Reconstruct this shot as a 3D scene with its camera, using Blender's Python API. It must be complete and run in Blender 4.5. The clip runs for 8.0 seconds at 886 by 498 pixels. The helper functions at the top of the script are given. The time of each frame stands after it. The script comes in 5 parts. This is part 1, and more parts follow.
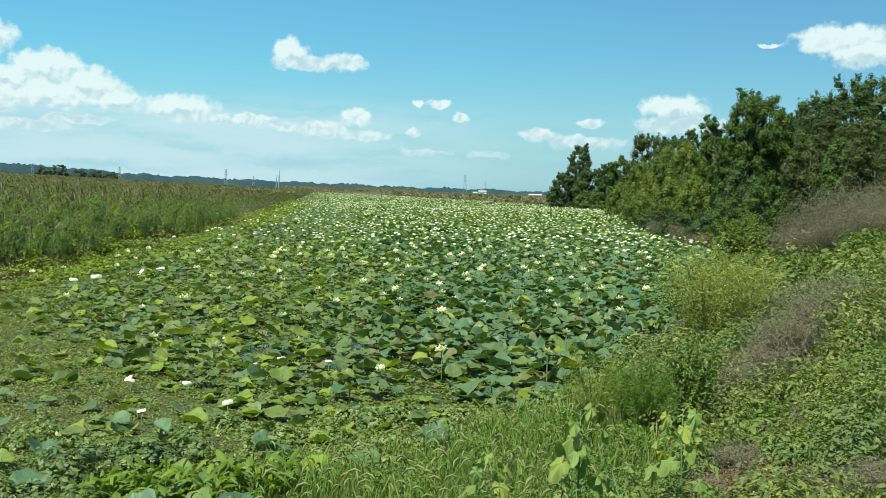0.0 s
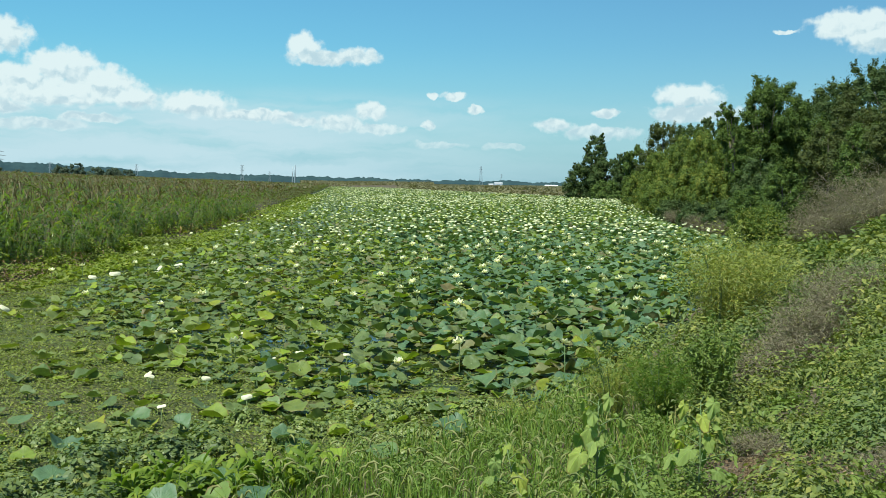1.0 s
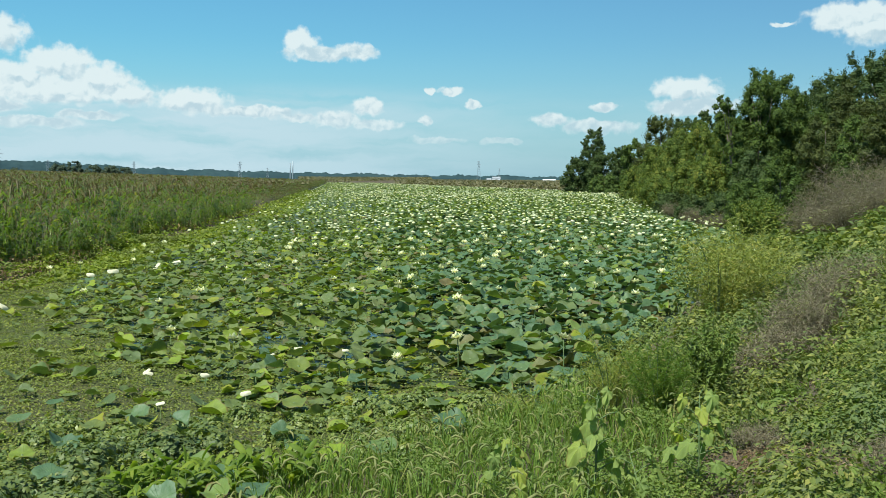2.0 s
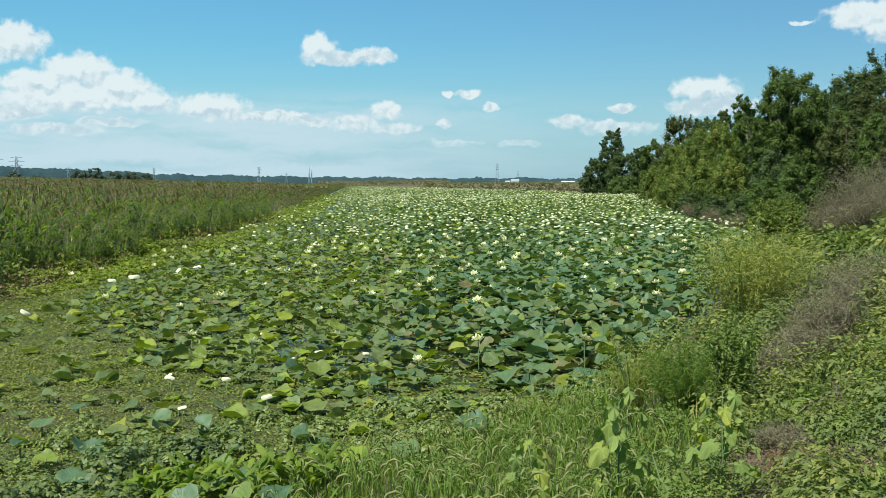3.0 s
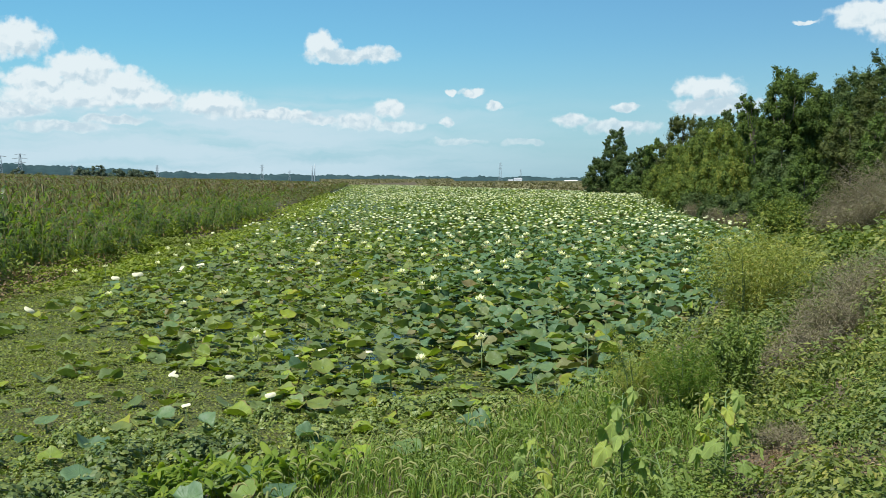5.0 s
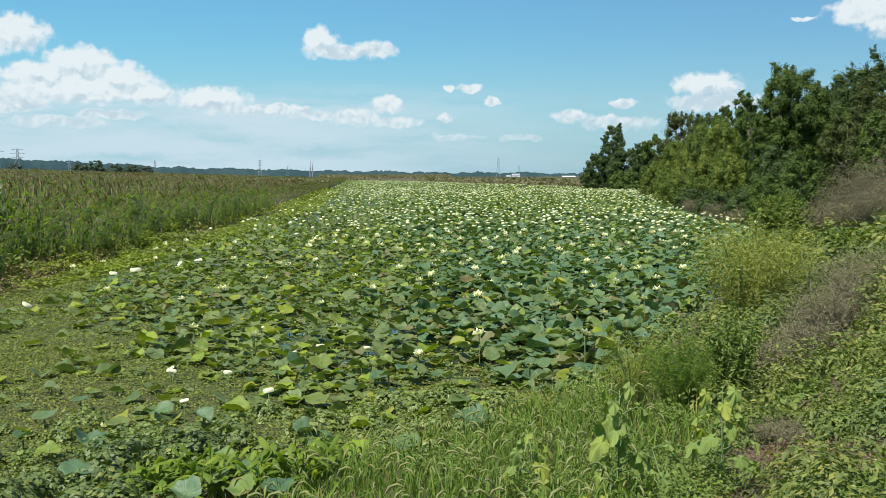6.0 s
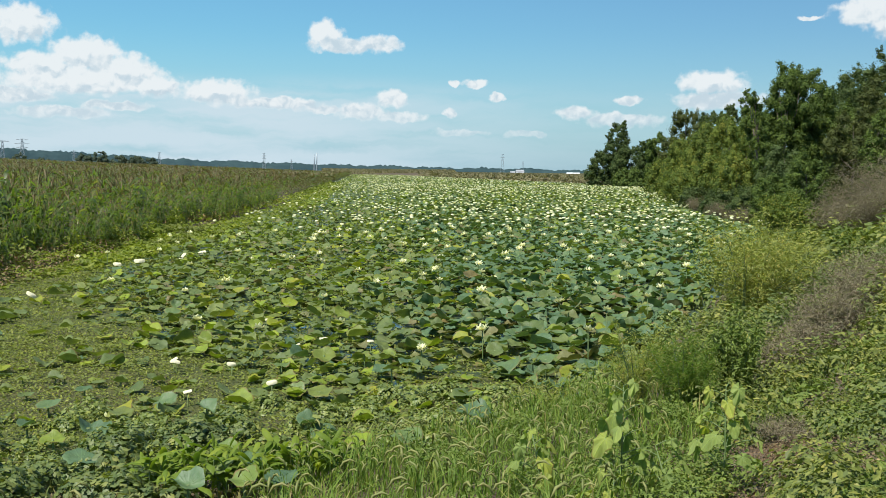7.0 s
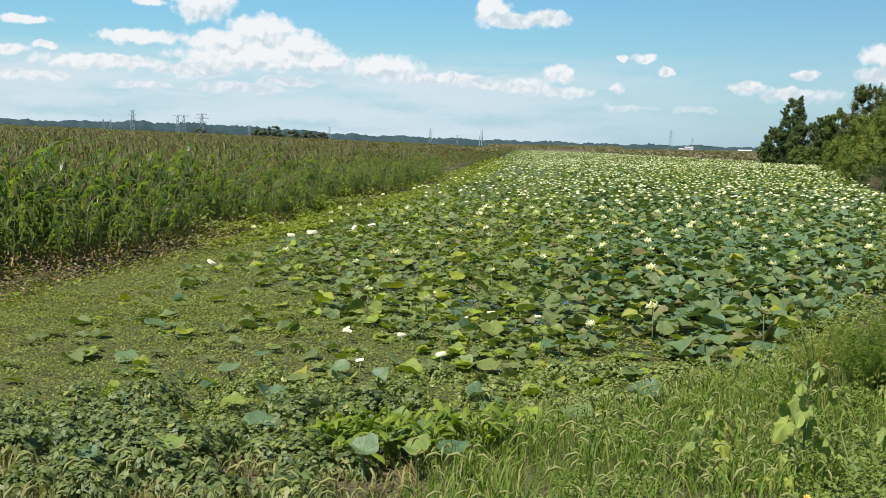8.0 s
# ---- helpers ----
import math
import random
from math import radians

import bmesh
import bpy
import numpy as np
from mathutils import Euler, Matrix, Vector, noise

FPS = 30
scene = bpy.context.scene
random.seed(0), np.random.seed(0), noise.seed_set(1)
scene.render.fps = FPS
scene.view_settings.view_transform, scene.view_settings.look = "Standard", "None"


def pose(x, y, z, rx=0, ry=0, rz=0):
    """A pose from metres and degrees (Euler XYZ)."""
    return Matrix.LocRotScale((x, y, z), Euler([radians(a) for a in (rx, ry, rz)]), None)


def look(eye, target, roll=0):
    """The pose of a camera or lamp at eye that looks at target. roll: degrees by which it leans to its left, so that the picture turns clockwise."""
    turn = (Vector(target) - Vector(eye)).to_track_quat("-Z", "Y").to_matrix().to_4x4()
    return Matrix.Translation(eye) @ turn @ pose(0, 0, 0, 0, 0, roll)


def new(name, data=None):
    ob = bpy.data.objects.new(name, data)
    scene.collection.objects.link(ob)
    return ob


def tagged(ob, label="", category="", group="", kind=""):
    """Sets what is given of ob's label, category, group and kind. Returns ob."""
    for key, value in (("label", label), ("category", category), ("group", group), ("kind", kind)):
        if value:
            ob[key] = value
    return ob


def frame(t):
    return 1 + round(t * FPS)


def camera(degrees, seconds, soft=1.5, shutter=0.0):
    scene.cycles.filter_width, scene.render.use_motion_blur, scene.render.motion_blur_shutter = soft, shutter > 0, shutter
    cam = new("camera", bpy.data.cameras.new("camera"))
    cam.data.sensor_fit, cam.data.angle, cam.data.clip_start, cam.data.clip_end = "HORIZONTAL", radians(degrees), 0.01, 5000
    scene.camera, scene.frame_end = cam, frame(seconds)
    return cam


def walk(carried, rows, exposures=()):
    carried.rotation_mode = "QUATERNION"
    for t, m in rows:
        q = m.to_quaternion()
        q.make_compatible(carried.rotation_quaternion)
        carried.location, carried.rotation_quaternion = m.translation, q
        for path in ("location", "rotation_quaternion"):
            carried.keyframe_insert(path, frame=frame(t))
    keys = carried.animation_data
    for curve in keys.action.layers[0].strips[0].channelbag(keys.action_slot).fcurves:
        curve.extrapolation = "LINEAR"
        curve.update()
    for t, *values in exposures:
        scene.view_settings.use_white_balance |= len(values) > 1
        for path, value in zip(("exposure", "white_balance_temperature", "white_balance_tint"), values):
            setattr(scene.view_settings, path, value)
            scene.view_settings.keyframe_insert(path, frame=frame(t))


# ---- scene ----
cam = camera(44.0, 8.0, soft=0.9)
EYE = 2.7
ROWS = [
    (0.0, 0.000, 0.000, 0.000, 0.00, -2.95, -1.65),
    (0.5, 0.004, 0.000, 0.004, 0.56, -3.17, -1.05),
    (1.0, 0.011, -0.010, -0.002, 0.83, -3.36, -0.74),
    (2.5, 0.018, 0.008, -0.007, 0.91, -3.65, 0.06),
    (3.0, 0.014, 0.012, -0.016, 1.69, -3.46, 0.30),
    (3.5, 0.004, 0.015, -0.012, 1.85, -3.44, 0.39),
    (4.0, -0.003, 0.002, -0.013, 1.82, -3.38, 0.37),
    (4.5, 0.003, 0.001, -0.010, 1.92, -3.45, 0.17),
    (6.0, 0.003, -0.030, -0.009, 1.74, -3.76, 0.01),
    (6.5, -0.008, -0.030, -0.008, 1.80, -3.91, -0.11),
    (7.0, -0.016, -0.040, -0.015, 1.95, -4.01, -0.69),
    (7.5, -0.060, -0.018, -0.026, 5.63, -4.91, -0.83),
    (8.0, -0.104, -0.010, -0.037, 10.53, -5.40, -1.07),
]
walk(cam, [(t, pose(x, y, EYE + z, 90 + pitch, roll, yaw)) for t, x, y, z, yaw, pitch, roll in ROWS],
     [(0.0, 0.57, 6050, -7), (1.0, 0.5, 6050, -4), (2.5, 0.46, 6110, 0), (4.0, 0.48, 6150, 3), (7.0, 0.5, 6370, 8), (8.0, 0.57, 6550, 11)])

# ---- light ----
SUN_AZ, SUN_EL = -145.0, 58.0      # degrees, clockwise from straight ahead, and above the horizon
sun_dir = Vector((math.sin(radians(SUN_AZ)) * math.cos(radians(SUN_EL)), math.cos(radians(SUN_AZ)) * math.cos(radians(SUN_EL)), math.sin(radians(SUN_EL))))
sun = new("sun", bpy.data.lights.new("sun", "SUN"))
sun.data.energy, sun.data.angle, sun.data.color = 5.0, radians(0.53), (1.0, 0.95, 0.85)
sun.matrix_world = look((0, 0, 60), Vector((0, 0, 60)) - sun_dir)


class Nodes:
    """Short hand for node trees."""

    def __init__(self, tree):
        self.t = tree
        tree.nodes.clear()

    def n(self, kind, ins=(), operation=None, data_type=None, blend_type=None, interpolation_type=None, use_clamp=False):
        node = self.t.nodes.new(kind)
        if operation:
            node.operation = operation
        if use_clamp:
            node.use_clamp = True
        if data_type:
            node.data_type = data_type
        if blend_type:
            node.blend_type = blend_type
        if interpolation_type:
            node.interpolation_type = interpolation_type
        for k, v in dict(ins).items():
            s = node.inputs[k]
            if isinstance(v, bpy.types.NodeSocket):
                self.t.links.new(v, s)
            else:
                s.default_value = v
        return node

    def math(self, op, a, b=0.0, c=0.0, clamp=False):
        return self.n("ShaderNodeMath", {0: a, 1: b, 2: c}, operation=op, use_clamp=clamp).outputs[0]

    def mix(self, fac, a, b, blend="MIX"):
        return self.n("ShaderNodeMix", {0: fac, 6: a, 7: b}, data_type="RGBA", blend_type=blend).outputs[2]

    def noise(self, vec, scale, detail=4.0, rough=0.5):
        return self.n("ShaderNodeTexNoise", {"Vector": vec, "Scale": scale, "Detail": detail, "Roughness": rough}).outputs[0]

    def span(self, v, a, b, c=0.0, d=1.0, smooth=True):
        return self.n("ShaderNodeMapRange", {"Value": v, "From Min": a, "From Max": b, "To Min": c, "To Max": d},
                      interpolation_type="SMOOTHSTEP" if smooth else "LINEAR").outputs[0]

    def ramp(self, fac, stops):
        node = self.n("ShaderNodeValToRGB", {0: fac})
        els = node.color_ramp.elements
        while len(els) < len(stops):
            els.new(0.5)
        for e, (p, c) in zip(els, stops):
            e.position, e.color = p, (*c, 1)
        return node.outputs[0]


# Cumulus clouds over the plain: azimuth, height, half width, half height, all in degrees.
CLOUDS = [
    # the great bank in the west, from its head down its eastern slope
    (-22.8, 6.92, 1.53, 1.00), (-19.9, 5.57, 1.83, 0.94), (-22.0, 5.02, 1.77, 0.65), (-18.0, 4.86, 1.77, 0.83), (-20.2, 4.31, 4.42, 0.77),
    (-16.6, 4.11, 1.47, 0.59), (-13.6, 3.93, 2.06, 0.62), (-10.6, 3.40, 2.51, 0.32), (-8.3, 3.13, 1.06, 0.24),
    (-23.1, 3.53, 1.53, 0.44), (-18.5, 3.10, 1.62, 0.24), (-21.1, 2.72, 2.36, 0.29),
    # the middle of the sky
    (-4.6, 3.75, 0.88, 0.50), (-6.3, 3.08, 1.30, 0.44), (-4.2, 2.85, 1.47, 0.29), (-8.1, 6.97, 0.86, 0.77), (-7.1, 6.41, 1.95, 0.41), (-5.4, 6.48, 1.24, 0.44),
    (-0.3, 4.56, 0.71, 0.24), (-1.4, 4.57, 0.27, 0.21), (0.8, 3.87, 0.41, 0.18), (-1.6, 3.06, 0.41, 0.27), (-1.1, 2.07, 1.42, 0.21), (2.3, 2.03, 1.00, 0.21), 
    # over the trees
    (4.9, 3.09, 1.00, 0.38), (7.3, 2.73, 2.12, 0.38), (7.5, 3.76, 0.77, 0.24), (11.7, 4.64, 1.89, 0.59), (12.0, 3.76, 2.36, 0.50), (16.25, 7.75, 0.62, 0.11), (19.7, 7.97, 2.36, 0.77), (20.7, 7.36, 2.06, 0.77),
    # far in the west
    (-31.3, 5.65, 1.24, 0.24), (-25.8, 5.09, 2.24, 0.38), (-32.0, 4.24, 1.00, 0.27), (-30.3, 4.48, 0.59, 0.21), (-27.6, 3.84, 3.39, 0.38), (-23.2, 3.49, 1.95, 0.32),
    (-25.4, 6.84, 0.88, 0.24), (-31.0, 3.02, 2.2, 0.27), (-25.6, 2.69, 1.47, 0.21),
]
GREAT = [c for c in CLOUDS if c[3] > 0.55]
world = bpy.data.worlds.new("world")
scene.world = world
world.use_nodes = True
w = Nodes(world.node_tree)
sky_node = w.n("ShaderNodeTexSky")
sky_node.sky_type, sky_node.sun_disc = "NISHITA", False
sky_node.sun_elevation, sky_node.sun_rotation = radians(SUN_EL), radians(SUN_AZ)
sky_node.altitude, sky_node.air_density, sky_node.dust_density, sky_node.ozone_density = 100.0, 1.0, 1.0, 1.6
sky = sky_node.outputs[0]
way = w.n("ShaderNodeTexCoord").outputs["Generated"]
sep = w.n("ShaderNodeSeparateXYZ", {0: way}).outputs
az = w.math("MULTIPLY", w.math("ARCTAN2", sep[0], sep[1]), 180 / math.pi)
el = w.math("MULTIPLY", w.math("ARCSINE", sep[2]), 180 / math.pi)
flat_way = w.n("ShaderNodeCombineXYZ", {0: az, 1: el}).outputs[0]
soft_edge = w.n("ShaderNodeTexNoise", {"Vector": flat_way, "Scale": 1.3, "Detail": 6.0, "Roughness": 0.5})
bend = w.n("ShaderNodeVectorMath", {0: soft_edge.outputs[1], 1: (-0.5, -0.5, -0.5)}, operation="ADD").outputs[0]
bend = w.n("ShaderNodeVectorMath", {0: bend, 1: (0.9, 0.6, 0.0)}, operation="MULTIPLY").outputs[0]
bent = w.n("ShaderNodeVectorMath", {0: flat_way, 1: bend}, operation="ADD").outputs[0]


def to_cloud(point, clouds):
    """How far outside the nearest cloud a direction lies; 1 is its rim."""
    low = None
    for a, e, hw, hh in clouds:
        near = w.n("ShaderNodeMapping", {"Vector": point, "Location": (-a / hw, -e / hh, 0), "Scale": (1 / hw, 1 / hh, 0)}).outputs[0]
        d = w.n("ShaderNodeVectorMath", {0: near}, operation="LENGTH").outputs["Value"]
        low = d if low is None else w.math("SMOOTH_MIN", low, d, 0.25)
    return low


low = to_cloud(bent, CLOUDS)
grain = w.noise(flat_way, 1.8, 6.0, 0.5)
cover = w.span(w.math("ADD", low, w.math("MULTIPLY", w.math("SUBTRACT", grain, 0.5), 1.1)), 1.16, 0.66)
# thin haze bands low over the horizon and loose cumulus on the rest of the sky
streak = w.noise(w.n("ShaderNodeMapping", {"Vector": bent, "Scale": (0.14, 1.1, 1.0)}).outputs[0], 1.0, 5.0)
veil = w.math("MULTIPLY", w.span(streak, 0.25, 0.6), w.math("MULTIPLY", w.span(el, 5.2, 3.2), w.span(az, 7.6, -12.0, 0.15, 1.0)))
rest = w.math("MULTIPLY", w.span(w.noise(way, 3.2, 8.0, 0.6), 0.6, 0.72), w.math("MAXIMUM", w.span(w.math("ABSOLUTE", az), 46.0, 60.0), w.span(el, 20.0, 30.0)))
lit_side = w.n("ShaderNodeVectorMath", {0: bent, 1: (-0.12, 0.26, 0.0)}, operation="ADD").outputs[0]
relief = w.math("MULTIPLY", w.math("SUBTRACT", w.noise(lit_side, 1.7, 5.0, 0.5), w.noise(bent, 1.7, 5.0, 0.5)), 2.0)
relief = w.math("ADD", relief, w.math("MULTIPLY", w.math("SUBTRACT", to_cloud(bent, GREAT), to_cloud(lit_side, GREAT)), 1.3))
shade = w.math("MULTIPLY", w.span(relief, -0.15, 0.7), w.span(low, 1.15, 0.7))
puff = w.mix(shade, (8.0, 8.3, 8.45, 1), (5.4, 6.4, 7.1, 1))
sky = w.mix(1.0, sky, w.mix(w.span(az, -27.0, 27.0), (0.68, 1.17, 1.31, 1), (0.6, 0.88, 1.03, 1)), "MULTIPLY")
hazy = w.mix(w.math("MULTIPLY", w.span(el, 7.6, 0.0), w.span(az, 15.0, -11.0, 0.52, 0.76)), sky, (4.3, 6.2, 7.4, 1))
hazy = w.mix(w.math("MULTIPLY", veil, 0.9), hazy, (5.9, 7.0, 7.7, 1))
hazy = w.mix(rest, hazy, (6.5, 6.8, 7.0, 1))
hazy = w.mix(w.math("MULTIPLY", cover, w.span(el, 1.2, 3.6, 0.3, 0.97)), hazy, puff)
back = w.n("ShaderNodeBackground", {"Color": hazy, "Strength": 0.075})
w.n("ShaderNodeOutputWorld", {0: back.outputs[0]})


# ---- materials ----
def material(name):
    m = bpy.data.materials.new(name)
    m.use_nodes = True
    return m, Nodes(m.node_tree)


def rgb(c):
    return (*c, 1.0)


def leaf_material(name, stops, rough=0.5, through_light=0.3, patch=None, patch_scale=0.3, gloss=0.5, veins=False, ribs=10.0):
    """Foliage: colour by leaf, a slow drift over the place, light let through."""
    m, k = material(name)
    pos = k.n("ShaderNodeNewGeometry")
    rnd = k.math("FRACT", k.math("ADD", pos.outputs["Random Per Island"], k.n("ShaderNodeObjectInfo").outputs["Random"]))
    col = k.ramp(rnd, stops)
    col = col if name == "cream petal" else k.mix(1.0, col, (1.15, 1.02, 0.88, 1), "MULTIPLY")
    drift = k.noise(pos.outputs["Position"], patch_scale, 3.0)
    if patch:
        col = k.mix(k.span(drift, 0.45, 0.66, 0.0, 0.75), col, rgb(patch))
    fine = k.noise(pos.outputs["Position"], 14.0, 4.0)
    col = k.mix(k.span(fine, 0.3, 0.75, 0.0, 0.35, smooth=False), col, k.mix(1.0, col, (0.45, 0.5, 0.4, 1), "MULTIPLY"))
    height = fine
    if veins:
        blot = k.noise(pos.outputs["Position"], 5.0, 5.0, 0.6)
        col = k.mix(k.span(blot, 0.42, 0.7, 0.0, 0.5), col, k.mix(1.0, col, (1.18, 1.12, 0.78, 1), "MULTIPLY"))
        col = k.mix(k.span(blot, 0.5, 0.3, 0.0, 0.5), col, k.mix(1.0, col, (0.6, 0.68, 0.7, 1), "MULTIPLY"))
        uv = k.n("ShaderNodeTexCoord").outputs["UV"]
        s = k.n("ShaderNodeSeparateXYZ", {0: uv}).outputs
        ang = k.math("ARCTAN2", s[0], s[1])
        rad = k.n("ShaderNodeVectorMath", {0: uv}, operation="LENGTH").outputs["Value"]
        rib = k.math("ABSOLUTE", k.math("SINE", k.math("MULTIPLY", ang, ribs)))
        vein = k.math("MULTIPLY", k.span(rib, 0.3, 0.0), k.span(rad, 1.0, 0.2, 0.2, 0.75))
        col = k.mix(vein, col, k.mix(1.0, col, (1.6, 1.7, 1.35, 1), "MULTIPLY"))
        hub = k.span(rad, 0.12, 0.05, 0.0, 0.6)
        col = k.mix(hub, col, (0.28, 0.36, 0.16, 1))
        edge = k.math("MULTIPLY", k.span(k.math("ADD", rad, k.math("MULTIPLY", fine, 0.25)), 1.02, 1.12), k.span(rnd, 0.45, 0.9))
        col = k.mix(edge, col, (0.17, 0.12, 0.04, 1))
        height = k.math("ADD", fine, k.math("MULTIPLY", vein, 0.8))
    bump = k.n("ShaderNodeBump", {"Height": height, "Strength": 0.55 if veins else 0.25, "Distance": 0.015}).outputs[0]
    p = k.n("ShaderNodeBsdfPrincipled", {"Base Color": col, "Roughness": rough, "Normal": bump, "Specular IOR Level": gloss})
    lit = k.mix(1.0, col, (1.5, 1.65, 0.55, 1) if "petal" not in name else (1, 1, 0.85, 1), "MULTIPLY")
    tr = k.n("ShaderNodeBsdfTranslucent", {"Color": lit, "Normal": bump})
    sh = k.n("ShaderNodeMixShader", {0: through_light, 1: p.outputs[0], 2: tr.outputs[0]})
    k.n("ShaderNodeOutputMaterial", {0: sh.outputs[0]})
    return m


def plain_material(name, a, b, scale=8.0, rough=0.7, metal=0.0, bump=0.3, gloss=0.5):
    m, k = material(name)
    pos = k.n("ShaderNodeNewGeometry").outputs["Position"]
    big, fine = k.noise(pos, scale * 0.2, 3.0), k.noise(pos, scale, 6.0, 0.6)
    col = k.mix(k.span(k.math("ADD", k.math("MULTIPLY", big, 0.5), k.math("MULTIPLY", fine, 0.5)), 0.35, 0.65), rgb(a), rgb(b))
    bp = k.n("ShaderNodeBump", {"Height": fine, "Strength": bump, "Distance": 0.02}).outputs[0]
    p = k.n("ShaderNodeBsdfPrincipled", {"Base Color": col, "Roughness": rough, "Metallic": metal, "Normal": bp, "Specular IOR Level": gloss})
    k.n("ShaderNodeOutputMaterial", {0: p.outputs[0]})
    return m


LOTUS = leaf_material("lotus leaf", [(0.0, (0.09, 0.14, 0.054)), (0.35, (0.118, 0.17, 0.07)), (0.6, (0.14, 0.19, 0.068)), (0.74, (0.15, 0.205, 0.052)), (0.92, (0.2, 0.295, 0.03)), (1.0, (0.24, 0.27, 0.04))],
                      rough=0.55, through_light=0.25, veins=True, gloss=0.35)
LOTUS_OLD = leaf_material("old lotus leaf", [(0.0, (0.09, 0.14, 0.045)), (0.5, (0.128, 0.15, 0.066)), (0.8, (0.14, 0.14, 0.068)), (1.0, (0.13, 0.115, 0.045))], rough=0.55, through_light=0.15, veins=True)
LOTUS_BLUE = leaf_material("blue green lotus leaf", [(0.0, (0.066, 0.126, 0.068)), (0.5, (0.092, 0.166, 0.096)), (0.85, (0.112, 0.18, 0.076)), (1.0, (0.15, 0.22, 0.04))], rough=0.52, through_light=0.2, veins=True, gloss=0.4)
STALK = plain_material("green stalk", (0.1, 0.16, 0.05), (0.16, 0.2, 0.07), 30.0)
PETAL = leaf_material("cream petal", [(0.0, (0.83, 0.82, 0.46)), (0.6, (0.85, 0.84, 0.58)), (1.0, (0.82, 0.78, 0.32))], rough=0.5, through_light=0.3)
POD = plain_material("yellow seed pod", (0.5, 0.4, 0.08), (0.35, 0.36, 0.08), 60.0)
CORN = leaf_material("corn leaf", [(0.0, (0.07, 0.118, 0.028)), (0.5, (0.1, 0.162, 0.036)), (0.85, (0.135, 0.2, 0.05)), (1.0, (0.2, 0.19, 0.08))], rough=0.38, through_light=0.55, gloss=0.6)
LITTER = leaf_material("dead leaf litter", [(0.0, (0.13, 0.095, 0.07)), (0.5, (0.19, 0.145, 0.105)), (0.85, (0.26, 0.21, 0.15)), (1.0, (0.32, 0.28, 0.16))], rough=0.9, through_light=0.1, gloss=0.1)
SHORE = leaf_material("shore weed leaf", [(0.0, (0.06, 0.1, 0.03)), (0.5, (0.095, 0.145, 0.042)), (0.85, (0.15, 0.2, 0.058)), (1.0, (0.22, 0.25, 0.07))], rough=0.55, through_light=0.25, patch=(0.13, 0.165, 0.05), patch_scale=0.6, gloss=0.5)
CRESS = leaf_material("cress leaf", [(0.0, (0.1, 0.15, 0.04)), (0.5, (0.155, 0.215, 0.06)), (1.0, (0.24, 0.29, 0.09))], rough=0.46, through_light=0.25, gloss=0.45)
CORN_DRY = leaf_material("dry corn leaf", [(0.0, (0.2, 0.15, 0.07)), (0.6, (0.28, 0.2, 0.09)), (1.0, (0.16, 0.11, 0.05))], rough=0.7, through_light=0.15)
TASSEL = leaf_material("corn tassel", [(0.0, (0.12, 0.095, 0.05)), (0.6, (0.155, 0.125, 0.066)), (1.0, (0.1, 0.11, 0.045))], rough=0.7, through_light=0.15)
CORN_STALK = plain_material("corn stalk", (0.13, 0.17, 0.05), (0.2, 0.19, 0.08), 20.0)
TREE_A = leaf_material("broad tree leaf", [(0.0, (0.055, 0.095, 0.025)), (0.5, (0.075, 0.125, 0.03)), (1.0, (0.11, 0.16, 0.035))], rough=0.65, through_light=0.2, gloss=0.2)
WEED_DARK = leaf_material("dark weed leaf", [(0.0, (0.11, 0.17, 0.04)), (0.6, (0.14, 0.21, 0.05)), (1.0, (0.18, 0.25, 0.06))], rough=0.55, through_light=0.3, gloss=0.3)
TREE_MID = leaf_material("tall tree leaf", [(0.0, (0.043, 0.078, 0.019)), (0.5, (0.065, 0.11, 0.024)), (1.0, (0.105, 0.16, 0.03))], rough=0.65, through_light=0.18, gloss=0.2)
TREE_DARK = leaf_material("dark tree leaf", [(0.0, (0.042, 0.074, 0.026)), (0.5, (0.06, 0.098, 0.034)), (1.0, (0.085, 0.122, 0.042))], rough=0.65, through_light=0.25, gloss=0.2)
# leaves of the trees out in the corn, paled to paint in haze
TREE_FAR = leaf_material("hazed far tree leaf", [(0.0, (0.07, 0.105, 0.085)), (0.5, (0.085, 0.12, 0.095)), (1.0, (0.1, 0.135, 0.105))], rough=0.7, through_light=0.2, gloss=0.1)
TREE_OLIVE = leaf_material("willow leaf", [(0.0, (0.052, 0.073, 0.026)), (0.5, (0.07, 0.094, 0.031)), (1.0, (0.1, 0.122, 0.038))], rough=0.65, through_light=0.3, gloss=0.2)
VINE = leaf_material("vine leaf", [(0.0, (0.055, 0.093, 0.022)), (0.45, (0.09, 0.138, 0.027)), (0.8, (0.14, 0.19, 0.035)), (1.0, (0.21, 0.23, 0.046))], rough=0.65, through_light=0.28, gloss=0.2)
EDGE_WEED = leaf_material("field edge weed leaf", [(0.0, (0.13, 0.19, 0.033)), (0.5, (0.19, 0.255, 0.042)), (1.0, (0.27, 0.315, 0.057))], rough=0.6, through_light=0.35, gloss=0.3, patch=(0.15, 0.17, 0.05), patch_scale=0.3)
BANK_VINE = leaf_material("bank vine leaf", [(0.0, (0.072, 0.1, 0.03)), (0.45, (0.13, 0.172, 0.044)), (0.8, (0.2, 0.24, 0.06)), (1.0, (0.27, 0.28, 0.08))], rough=0.55, through_light=0.3, patch=(0.12, 0.17, 0.055), patch_scale=0.8, gloss=0.35)
PALE = leaf_material("pale leaf underside", [(0.0, (0.6, 0.63, 0.5)), (1.0, (0.7, 0.71, 0.6))], rough=0.6, through_light=0.15)
